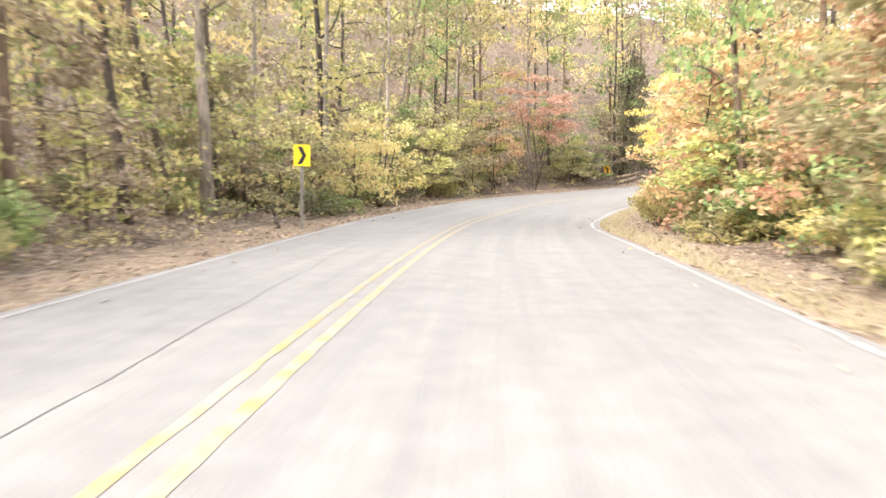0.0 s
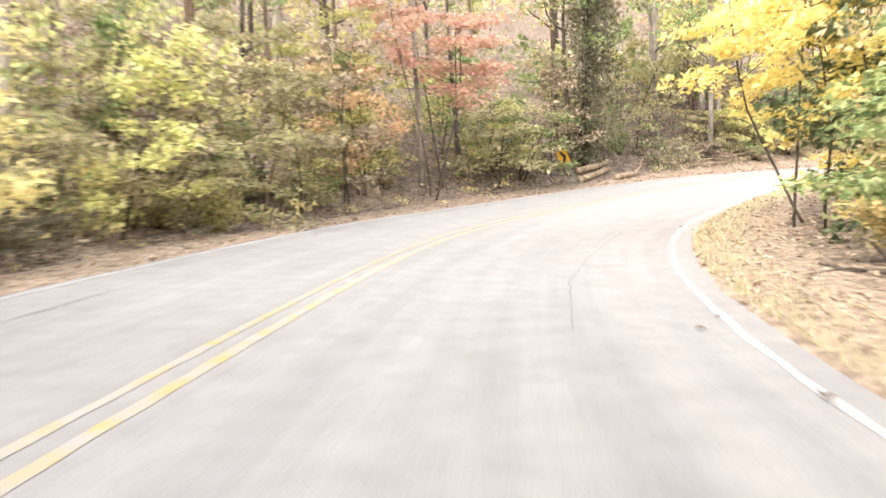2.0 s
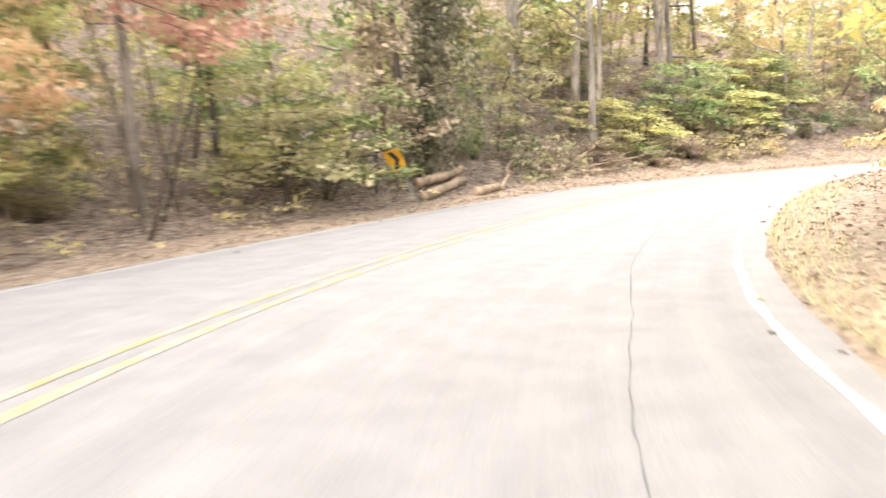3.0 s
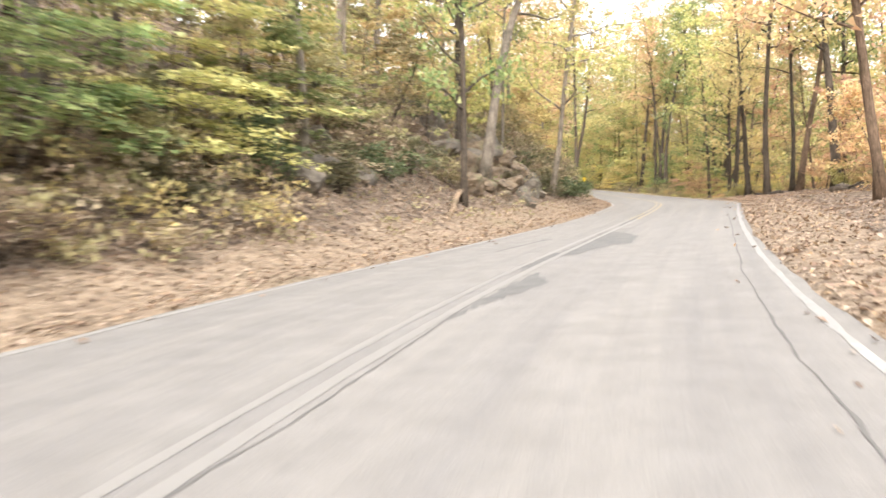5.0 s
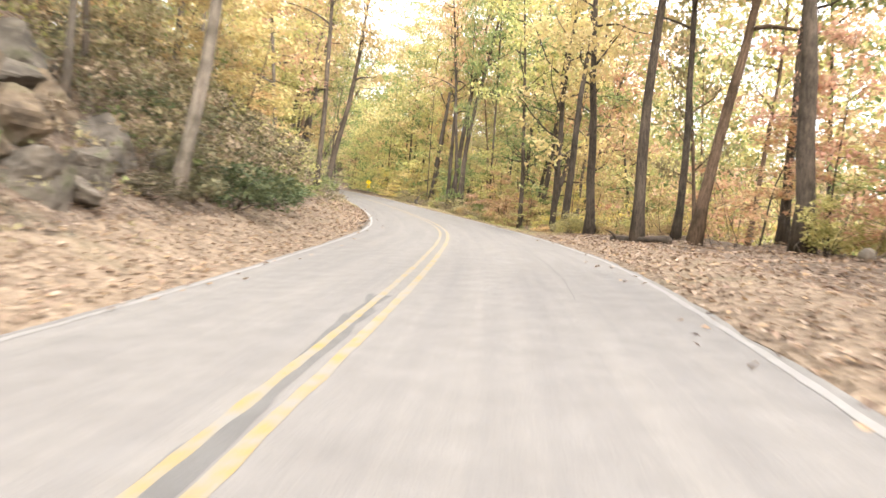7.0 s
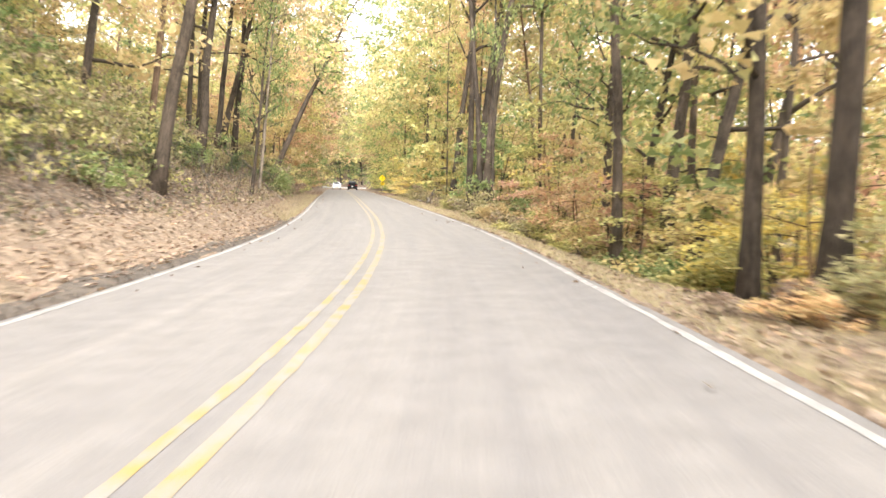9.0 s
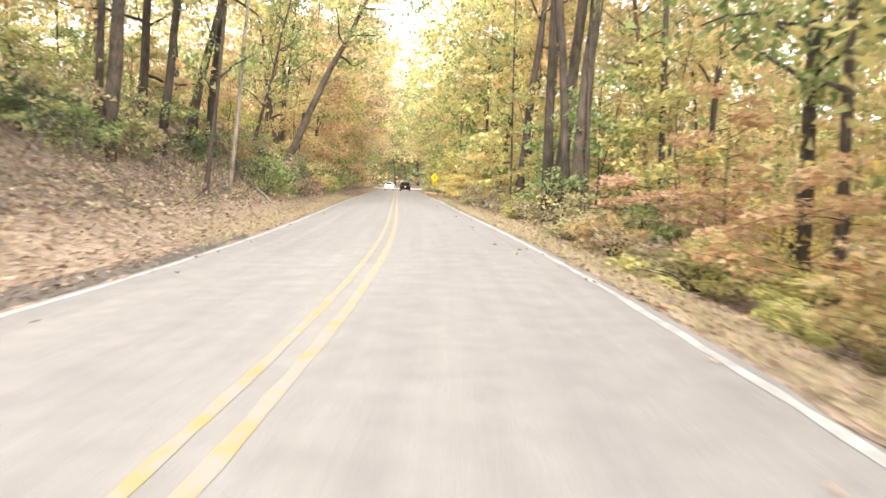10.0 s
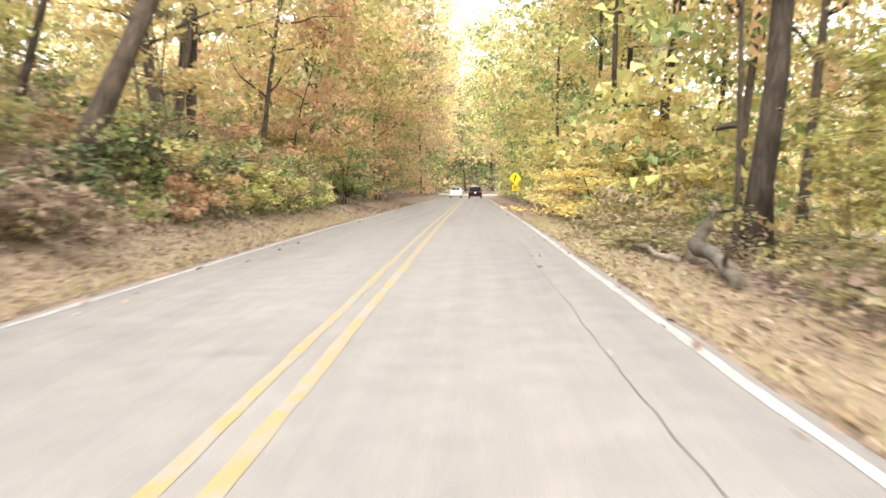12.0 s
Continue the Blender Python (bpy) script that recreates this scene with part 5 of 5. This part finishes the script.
for g, l, colour, w, t in [(110.5, -5.6, "brown", 1.1, 0.5), (113.3, -5.7, "brown", 1.2, 0.55), (107.7, -6.2, "brown", 1.2, 0.6), (116.0, -5.4, "brown", 0.8, 0.4), (105.4, -7.0, "brown", 1.0, 0.5),
                           (228.3, 4.7, "olive", 1.2, 0.5), (224.6, 6.6, "olive", 1.1, 0.45), (231.9, 5.0, "olive", 1.2, 0.6), (222.2, 6.0, "olive", 1.1, 0.4), (214.1, 5.4, "yellow-green", 1.0, 0.5), (115.2, -8.6, "dark olive", 1.3, 1.1), (118.4, -7.8, "dark green", 1.4, 1.0), (120.6, -8.9, "dark olive", 1.3, 1.2), (123.0, -7.6, "dark green", 1.3, 0.9), (125.4, -8.8, "dark olive", 1.4, 1.1), (112.6, -8.4, "dark green", 1.3, 1.0), (155.9, -5.4, "dark green", 1.0, 0.7), (157.8, -5.2, "dark green", 1.1, 0.7)]:
    plant("shrub", pick.randrange(4), g, l, colour, BARK_DARK, w, t, 0, None, pick)
for root, m in FIRST.items():
    root.matrix_basis = m


# ---- rocks, dead wood ----
BOULDERS = [boulder_mesh(s) for s in range(5)]
stone = random.Random(9)
for g, l, s, dark in [(140.2, -5.9, 1.15, 0), (138.3, -6.3, 0.95, 0), (140.9, -4.95, 0.7, 1), (145.8, -5.6, 0.8, 1), (145.0, -5.6, 1.2, 1), (149.0, -6.3, 1.25, 1), (143.0, -5.6, 0.9, 1), (147.3, -5.9, 0.9, 1), (125.4, -6.9, 1.3, 1), (127.0, -7.0, 1.2, 1), (123.0, -6.8, 1.2, 1), (136.8, -6.6, 0.9, 0), (141.5, -7.4, 1.4, 1), (144.0, -7.6, 1.5, 1), (147.0, -7.6, 1.4, 1), (138.5, -8.2, 1.4, 1), (148.6, -8.4, 1.5, 1), (136.7, -6.5, 1.0, 0), (138.4, -7.1, 1.3, 0), (140.1, -6.5, 1.2, 0), (141.6, -7.2, 1.5, 0), (143.2, -6.2, 0.9, 0), (144.5, -6.5, 1.25, 0), (146.1, -6.8, 1.3, 0), (147.5, -6.0, 0.8, 1), (139.1, -5.6, 0.55, 0),
                      (142.2, -5.5, 0.5, 1), (134.9, -7.3, 0.8, 1), (148.4, -7.4, 1.1, 0), (145.3, -8.6, 1.1, 1), (140.5, -8.8, 1.2, 1), (127.3, -8.3, 1.1, 1), (123.8, -8.2, 1.0, 1), (120.2, -8.0, 0.9, 1), (129.6, -9.5, 1.2, 0),
                      (117.1, -8.4, 0.9, 1), (144.0, -10.7, 1.1, 0), (137.2, -10.4, 1.2, 0), (182.2, -7.1, 0.8, 1), (184.5, -6.7, 0.7, 1), (186.7, -7.6, 0.8, 0), (151.2, -9.1, 0.9, 1), (135.2, -6.2, 1.1, 0), (136.0, -5.9, 0.7, 0), (139.6, -7.6, 1.5, 0), (143.0, -7.6, 1.6, 0), (145.6, -7.4, 1.4, 0), (133.4, -7.9, 1.2, 1), (131.0, -8.6, 1.3, 1), (126.0, -9.4, 1.4, 1), (121.6, -9.0, 1.3, 1), (118.6, -9.4, 1.2, 1), (124.6, -11.0, 1.2, 0), (128.6, -11.6, 1.3, 0), (133.8, -10.2, 1.3, 0), (146.8, -9.4, 1.2, 1), (142.4, -9.6, 1.3, 1), (150.2, -7.0, 1.2, 1), (152.6, -6.6, 1.0, 1), (60.8, -7.2, 0.5, 1), (78.4, -6.2, 0.4, 1)]:
    x, y, z = spot(g, l)
    me = BOULDERS[stone.randrange(5)]
    ob = new("boulder", me)
    ob.material_slots[0].link = "OBJECT"
    ob.material_slots[0].material = ROCK_DARK if dark else ROCK
    ob.matrix_basis = Matrix.Translation((x, y, z + (0.16 if 134 < g < 150 else 0.05) * s)) @ pose(0, 0, 0, stone.uniform(-25, 25), stone.uniform(-25, 25), stone.uniform(0, 360)) @ Matrix.Diagonal((s * stone.uniform(0.8, 1.15), s * stone.uniform(0.8, 1.15), s * stone.uniform(0.65, 0.95), 1)) @ Matrix.Scale(0.74, 4)
    tagged(ob, ("dark mossy boulder" if dark else "tan weathered boulder") + " set in the leafy bank beside the road", "boulder", "boulders in the bank")


def fallen(name, g0, l0, g1, l1, r0, r1, material, label, lift0=0.0, lift1=0.0, twigs=0, seed=0):
    """A branch or log lying between two spots of the ground."""
    rng = np.random.default_rng(seed)
    n = 9
    u = np.linspace(0, 1, n)
    x, y, _ = on_road(g0 + (g1 - g0) * u, l0 + (l1 - l0) * u)
    z = ground_at(x, y)[0] + np.linspace(r0 * 0.7 + lift0, r1 * 0.7 + lift1, n)
    p = np.c_[x, y, z] + rng.normal(size=(n, 3)) * (0.05, 0.05, 0.015)
    origin = p[0].copy()
    p = p - origin
    root = thing(name, label, "log" if r0 > 0.08 else "branch", at=Matrix.Translation(origin))
    rad = np.linspace(r0, r1, n)
    part("trunk" if r0 > 0.08 else "stem", mesh_of("stem", *tube(p, rad, 9, rng, 0.15), material, True), root)
    for i in range(twigs):
        k = rng.integers(3, n - 1)
        q = bent_line(p[k], rng.normal(size=3) * (1, 1, 0.3) + (0, 0, 0.4), rng.uniform(0.5, 1.3), rng, 5, 0.4)
        part("twig", mesh_of("twig", *tube(q, np.linspace(rad[k] * 0.5, 0.006, len(q)), 5), material, True), root)


PALE_BRANCH = "bare pale fallen branch lying on the leafy bank"
fallen("fallen_branch", 105.4, -6.1, 109.2, -6.9, 0.085, 0.03, WOOD_DEAD, PALE_BRANCH, 0.15, 0.75, 4, 1)
fallen("fallen_branch", 106.4, -5.8, 111.6, -5.8, 0.05, 0.018, WOOD_DEAD, PALE_BRANCH, 0.2, 0.4, 3, 2)
fallen("fallen_branch", 108.6, -5.9, 111.0, -6.5, 0.045, 0.015, WOOD_DEAD, PALE_BRANCH, 0.25, 0.75, 3, 3)
fallen("fallen_branch", 105.8, -5.6, 107.6, -5.4, 0.05, 0.03, WOOD_DEAD, PALE_BRANCH, 0.15, 0.15, 2, 4)
fallen("fallen_branch", 100.8, -5.2, 104.2, -7.2, 0.05, 0.02, WOOD_DEAD, PALE_BRANCH, 0.1, 0.7, 3, 5)
fallen("fallen_branch", 128.9, -4.75, 132.6, -5.5, 0.07, 0.1, WOOD_DEAD, "pale broken branch leaning against a trunk on the bank", 0.0, 0.3, 1, 6)
fallen("fallen_branch", 83.4, -4.9, 84.5, -4.7, 0.03, 0.03, WOOD_DEAD, "curved bare branch stub on the verge", 0.1, 0.35, 1, 7)
fallen("fallen_branch", 212.0, -4.7, 217.6, -8.0, 0.05, 0.07, BARK_PALE, "thin grey fallen pole propped on the bank", 0.0, 0.7, 0, 8)
fallen("fallen_branch", 53.3, -5.0, 53.9, -5.4, 0.06, 0.04, BARK_DARK, "dark broken branch standing beside the sign post", 0.0, 0.6, 0, 9)
fallen("log", 97.6, -5.6, 100.6, -6.6, 0.16, 0.14, WOOD_DEAD, "pale split log lying beside the curve sign", 0.0, 0.1, 0, 10)
fallen("log", 98.2, -6.3, 101.2, -7.0, 0.15, 0.13, WOOD_DEAD, "pale split log lying beside the curve sign", 0.25, 0.3, 0, 11)
fallen("log", 99.2, -4.9, 101.0, -5.5, 0.15, 0.13, WOOD_DEAD, "pale sawn log lying on the verge", 0.05, 0.05, 0, 12)
fallen("log", 143.5, 7.4, 146.4, 9.3, 0.14, 0.11, BARK_DARK, "dark fallen log among the leaves", 0.0, 0.0, 2, 13)
fallen("log", 149.8, 8.7, 153.6, 11.1, 0.16, 0.12, BARK_PALE, "mossy grey fallen log among the trees", 0.0, 0.0, 2, 14)
fallen("log", 160.2, 7.3, 163.5, 6.1, 0.14, 0.1, BARK_DARK, "dark fallen log among the leaves", 0.0, 0.0, 1, 15)
fallen("fallen_branch", 70.4, 7.4, 73.9, 6.6, 0.05, 0.03, BARK_DARK, "dark fallen branch at the edge of the verge", 0.0, 0.0, 2, 16)
fallen("fallen_branch", 62.3, 6.9, 65.4, 6.4, 0.05, 0.03, BARK_DARK, "dark fallen branch at the edge of the verge", 0.0, 0.0, 2, 17)
fallen("fallen_branch", 225.4, 4.5, 230.4, 4.2, 0.06, 0.03, BARK_PALE, "grey fallen branch among the shrubs", 0.1, 0.2, 4, 18)
fallen("log", 226.6, 5.2, 222.4, 4.6, 0.14, 0.09, BARK_PALE, "pale grey fallen log beside the broken stump", 0.25, 0.1, 2, 19)


def broken_stump(g, l):
    x, y, z = spot(g, l)
    root = thing("stump", "leaning broken grey tree stump with a dark snapped limb", "stump", at=Matrix.Translation((x, y, z)))
    rng = np.random.default_rng(4)
    p = np.array([(0, 0, -0.2), (0.05, -0.07, 0.15), (0.08, -0.1, 0.42), (0.17, -0.22, 0.7), (0.25, -0.32, 0.96), (0.27, -0.34, 1.1)])
    part("trunk", mesh_of("trunk", *tube(p, (0.28, 0.18, 0.14, 0.14, 0.1, 0.02), 9, rng, 0.4), BARK_PALE, True), root)
    q = bent_line((0.25, -0.32, 0.95), (0.6, -0.8, 0.05), 0.75, rng, 5, 0.2, -0.05)
    part("limb", mesh_of("limb", *tube(q, np.linspace(0.06, 0.03, 6), 6), BARK_DARK, True), root, "dark snapped limb")


broken_stump(227.2, 5.25)


def snag(g, l, high, thick, lean):
    """A bare dead trunk, broken at the top."""
    x, y, z = spot(g, l)
    root = thing("dead_tree", "bare brown dead tree trunk standing in the woods", "dead tree", at=Matrix.Translation((x, y, z)) @ Matrix.Rotation(radians(lean), 4, "Y"))
    rng = np.random.default_rng(int(g))
    p = bent_line((0, 0, -0.3), (0, 0, 1), high, rng, 10, 0.08, 0.05)
    part("trunk", mesh_of("trunk", *tube(p, np.linspace(thick / 2, thick / 4, len(p)), 8, rng, 0.2), BARK_BROWN, True), root)
    for k in (4, 6, 7, 9):
        q = bent_line(p[k], rng.normal(size=3) * (1, 1, 0.2) + (0, 0, 0.5), rng.uniform(0.5, 1.4), rng, 4, 0.3)
        part("branch", mesh_of("branch", *tube(q, np.linspace(thick / 7, 0.01, len(q)), 5), BARK_BROWN, True), root)


snag(85.0, -10.0, 9.5, 0.22, 6)
snag(116.0, -13.0, 9.0, 0.2, -4)


# ---- signs ----
def post_mesh(high):
    """A folded steel channel."""
    w, d, t = 0.03, 0.03, 0.004
    ring = [(-w - 0.015, 0), (-w, 0), (-w + 0.012, d), (w - 0.012, d), (w, 0), (w + 0.015, 0), (w + 0.015, -t), (w - t, -t), (w - 0.012 - t, d - t), (-w + 0.012 + t, d - t), (-w + t, -t), (-w - 0.015, -t)]
    n = len(ring)
    v = [(x, y, z) for z in (-0.4, high) for x, y in ring]
    f = [[i, (i + 1) % n, n + (i + 1) % n, n + i] for i in range(n)] + [list(range(n))[::-1], list(range(n, 2 * n))]
    return mesh_of("post", v, f, POST_STEEL)


def panel_mesh(w, h, corner=0.035, thick=0.004, turned=0.0, material=None):
    """A thin plate with rounded corners, in the xz plane, facing -y."""
    ring = []
    for cx, cz, a0 in ((w / 2 - corner, h / 2 - corner, 0), (-w / 2 + corner, h / 2 - corner, 90), (-w / 2 + corner, -h / 2 + corner, 180), (w / 2 - corner, -h / 2 + corner, 270)):
        for k in range(6):
            a = radians(a0 + 18 * k)
            ring.append((cx + corner * math.cos(a), cz + corner * math.sin(a)))
    c, s = math.cos(radians(turned)), math.sin(radians(turned))
    ring = [(x * c - z * s, x * s + z * c) for x, z in ring]
    n = len(ring)
    v = [(x, y, z) for y in (-thick, 0) for x, z in ring]
    f = [list(range(n)), list(range(n, 2 * n))[::-1]] + [[i, n + i, n + (i + 1) % n, (i + 1) % n] for i in range(n)]
    return mesh_of("panel", v, f, material or SIGN_YELLOW)


def flat_mesh(name, outline, y, material):
    n = len(outline)
    v = [(x, yy, z) for yy in (y - 0.002, y) for x, z in outline]
    return mesh_of(name, v, [list(range(n)), list(range(n, 2 * n))[::-1]] + [[i, n + i, n + (i + 1) % n, (i + 1) % n] for i in range(n)], material)


def bolt_mesh():
    bm = bmesh.new()
    bmesh.ops.create_cone(bm, cap_ends=True, segments=8, radius1=0.011, radius2=0.009, depth=0.01, matrix=Matrix.Rotation(radians(90), 4, "X"))
    return bm_mesh("bolt", bm, STEEL)


BOLT = bolt_mesh()
CHEVRON = [(-0.13, 0.25), (0.0, 0.25), (0.13, 0.0), (0.0, -0.25), (-0.13, -0.25), (0.0, 0.0)]


def chevron_sign(x, y, z_panel, facing, label, w=0.46, h=0.61, lean=0.0, roll=0.0, flip=1, paint=SIGN_YELLOW):
    zg = float(ground_at(x, y)[0][0])
    high = z_panel - zg
    root = thing("chevron_sign", label, "road sign", "chevron signs on the curve", Matrix.Translation((x, y, zg)) @ Matrix.Rotation(radians(facing), 4, "Z") @ Matrix.Rotation(radians(lean), 4, "Y"))
    part("post", post_mesh(high / math.cos(radians(lean)) + h * 0.3), root, "galvanised steel post")
    up = Matrix.Translation((0, -0.012, high / math.cos(radians(lean)))) @ Matrix.Rotation(radians(roll), 4, "Y")
    panel = part("panel", panel_mesh(w, h, material=paint), root, "yellow panel", up)
    k = h / 0.61
    part("chevron", flat_mesh("chevron", [(a * k * flip, b * k) for a, b in (CHEVRON if flip > 0 else CHEVRON[::-1])], -0.0045, SIGN_BLACK), panel, "black arrowhead")
    for dz in (-0.22, 0.22):
        part("bolt", BOLT, panel, at=Matrix.Translation((0, -0.008, dz * k)))


chevron_sign(-4.06, 23.96, 1.76, 8, "yellow chevron sign with a black arrowhead on a steel post")
chevron_sign(13.44, 66.28, 1.84, -6, "leaning yellow chevron sign beside fallen logs", lean=-27, roll=8, paint=SIGN_FADED)


def curve_sign(g, l):
    x, y, z = spot(g, l)
    root = thing("curve_sign", "yellow diamond curve sign with a smaller plaque below", "road sign", at=Matrix.Translation((x, y, z)) @ Matrix.Rotation(radians(-46), 4, "Z"))
    part("post", post_mesh(2.3), root, "galvanised steel post")
    panel = part("panel", panel_mesh(0.66, 0.66, 0.05, 0.004, 45), root, "yellow diamond panel", Matrix.Translation((0, -0.012, 1.95)))
    part("arrow", flat_mesh("arrow", [(-0.1, -0.25), (-0.02, -0.25), (-0.02, -0.05), (0.06, 0.06), (0.06, 0.14), (0.13, 0.14), (0.02, 0.28), (-0.09, 0.14), (-0.02, 0.14), (-0.02, 0.09), (-0.1, -0.02)], -0.0045, SIGN_BLACK), panel, "black curve arrow")
    plaque = part("plaque", panel_mesh(0.46, 0.42, 0.04), root, "yellow speed plaque", Matrix.Translation((0, -0.012, 1.25)))
    for dz in (0.09, -0.06):
        part("bar", flat_mesh("bar", [(-0.13, dz + 0.05), (0.13, dz + 0.05), (0.13, dz - 0.05), (-0.13, dz - 0.05)], -0.0045, SIGN_BLACK), plaque, "black lettering bar")


curve_sign(273.7, 4.3)


def guard_rail(g0, g1, l):
    x0, y0, z0 = spot(g0, l)
    root = thing("guard_rail", "galvanised steel guard rail along the far curve", "guard rail", at=Matrix.Translation((x0, y0, z0)))
    prof = [(0.0, 0.45), (0.08, 0.5), (0.08, 0.56), (0.0, 0.61), (0.08, 0.66), (0.08, 0.72), (0.0, 0.77)]
    gs = np.arange(g0, g1, 1.0)
    v, n = [], len(prof)
    for g in gs:
        for dl, h in prof:
            x, y, _ = on_road(g, l + dl)
            v.append((float(x) - x0, float(y) - y0, float(on_road(g, l)[2]) + h - z0))
    f = [[i * n + j, i * n + j + 1, (i + 1) * n + j + 1, (i + 1) * n + j] for i in range(len(gs) - 1) for j in range(n - 1)]
    part("rail", mesh_of("rail", v, f, STEEL), root)
    pm = bm_mesh("post", box_bm(0.1, 0.12, 1.3, (0, 0, 0.1)), STEEL)
    for g in gs[::3]:
        x, y, z = on_road(g, l - 0.08)
        part("post", pm, root, at=Matrix.Translation((float(x) - x0, float(y) - y0, float(z) - z0)))


guard_rail(352, 388, -4.6)


# ---- cars far ahead ----
def wheel(parent, x, y, r=0.34):
    bm = bmesh.new()
    bmesh.ops.create_cone(bm, cap_ends=True, segments=24, radius1=r, radius2=r, depth=0.22, matrix=Matrix.Rotation(radians(90), 4, "Y"))
    bmesh.ops.bevel(bm, geom=[e for e in bm.edges if e.is_boundary or len(e.link_faces) == 2 and e.calc_face_angle(0) > 1], offset=0.03, segments=2, affect="EDGES")
    w = part("wheel", bm_mesh("tyre", bm, RUBBER, True), parent, "black rubber tyre", Matrix.Translation((x, y, r)))
    bm = bmesh.new()
    bmesh.ops.create_cone(bm, cap_ends=True, segments=16, radius1=r * 0.62, radius2=r * 0.5, depth=0.235, matrix=Matrix.Rotation(radians(90), 4, "Y"))
    part("rim", bm_mesh("rim", bm, STEEL), w, "silver rim")


def lofted(name, sections, material):
    """A shell through rows of (y, half width low, half width high, z low, z high)."""
    v, n = [], 12
    for y, wl, wh, z0, z1 in sections:
        for x, z in ((-wl, z0), (-wl * 1.02, z0 + (z1 - z0) * 0.3), (-(wl + wh) / 2 * 1.02, z0 + (z1 - z0) * 0.65), (-wh, z0 + (z1 - z0) * 0.92), (-wh * 0.9, z1), (-wh * 0.4, z1 + 0.02),
                     (wh * 0.4, z1 + 0.02), (wh * 0.9, z1), (wh, z0 + (z1 - z0) * 0.92), ((wl + wh) / 2 * 1.02, z0 + (z1 - z0) * 0.65), (wl * 1.02, z0 + (z1 - z0) * 0.3), (wl, z0)):
            v.append((x, y, z))
    k = len(sections)
    f = [[i * n + j, (i + 1) * n + j, (i + 1) * n + (j + 1) % n, i * n + (j + 1) % n] for i in range(k - 1) for j in range(n)]
    return mesh_of(name, v, f + [list(range(n)), list(range((k - 1) * n, k * n))[::-1]], material, False)


def car(name, label, g, l, paint, back=0.0, tall=1.68):
    x, y, z = (float(v) for v in on_road(g, l))
    h = float(np.degrees(np.interp(g, GS, _h)))
    root = thing(name, label, "car", at=Matrix.Translation((x, y, z)) @ Matrix.Rotation(radians(-h + back), 4, "Z") @ Matrix.Rotation(radians(2.4 if not back else -2.4), 4, "X"))
    part("body", lofted("body", [(-2.25, 0.8, 0.78, 0.42, 0.86), (-2.15, 0.9, 0.86, 0.3, 1.0), (-1.0, 0.92, 0.9, 0.25, 1.02), (0.8, 0.92, 0.9, 0.25, 1.0), (1.7, 0.9, 0.84, 0.28, 0.92), (2.2, 0.82, 0.74, 0.38, 0.78)], paint), root)
    part("cabin", lofted("cabin", [(-2.1, 0.8, 0.66, 0.98, tall - 0.14), (-1.6, 0.82, 0.66, 1.0, tall), (0.0, 0.82, 0.64, 1.0, tall), (1.05, 0.8, 0.6, 0.98, 1.06)], paint), root)
    part("rear_window", bm_mesh("rear_window", box_bm(1.16, 0.03, 0.36, (0, -2.13, tall - 0.36), 0.01), GLASS_DARK), root, "dark glass")
    ws = part("windscreen", bm_mesh("windscreen", box_bm(1.18, 0.03, 0.72, (0, 0, 0), 0.01), GLASS_DARK), root, "dark glass")
    ws.matrix_basis = Matrix.Translation((0, 0.58, 1.34)) @ Matrix.Rotation(radians(58), 4, "X")
    for sx in (-1, 1):
        part("side_window", bm_mesh("side_window", box_bm(0.03, 1.7, 0.36, (sx * 0.77, -0.75, tall - 0.36), 0.01), GLASS_DARK), root, "dark glass")
        part("tail_light", bm_mesh("tail_light", box_bm(0.26, 0.05, 0.2, (sx * 0.68, -2.22, 0.88), 0.02), LAMP_RED), root, "red tail light")
        part("headlight", bm_mesh("headlight", box_bm(0.34, 0.08, 0.14, (sx * 0.58, 2.12, 0.72), 0.02), LAMP_CLEAR), root, "clear headlight")
        part("mirror", bm_mesh("mirror", box_bm(0.2, 0.1, 0.14, (sx * 1.0, 0.75, 1.08), 0.03), paint), root)
        for wy in (-1.4, 1.4):
            wheel(root, sx * 0.8, wy)
    part("bumper", bm_mesh("bumper", box_bm(1.6, 0.12, 0.2, (0, -2.24, 0.45), 0.03), RUBBER), root, "black bumper")
    part("number_plate", bm_mesh("number_plate", box_bm(0.31, 0.02, 0.15, (0, -2.28, 0.78)), PLATE), root, "white plate")
    part("grille", bm_mesh("grille", box_bm(0.9, 0.06, 0.16, (0, 2.18, 0.6), 0.02), RUBBER), root, "black grille")


car("suv", "black sport utility car far ahead on the road", 328, 1.45, CAR_BLACK)
car("suv", "white car facing towards us on the far road", 345, -1.55, CAR_WHITE, 180, 1.55)
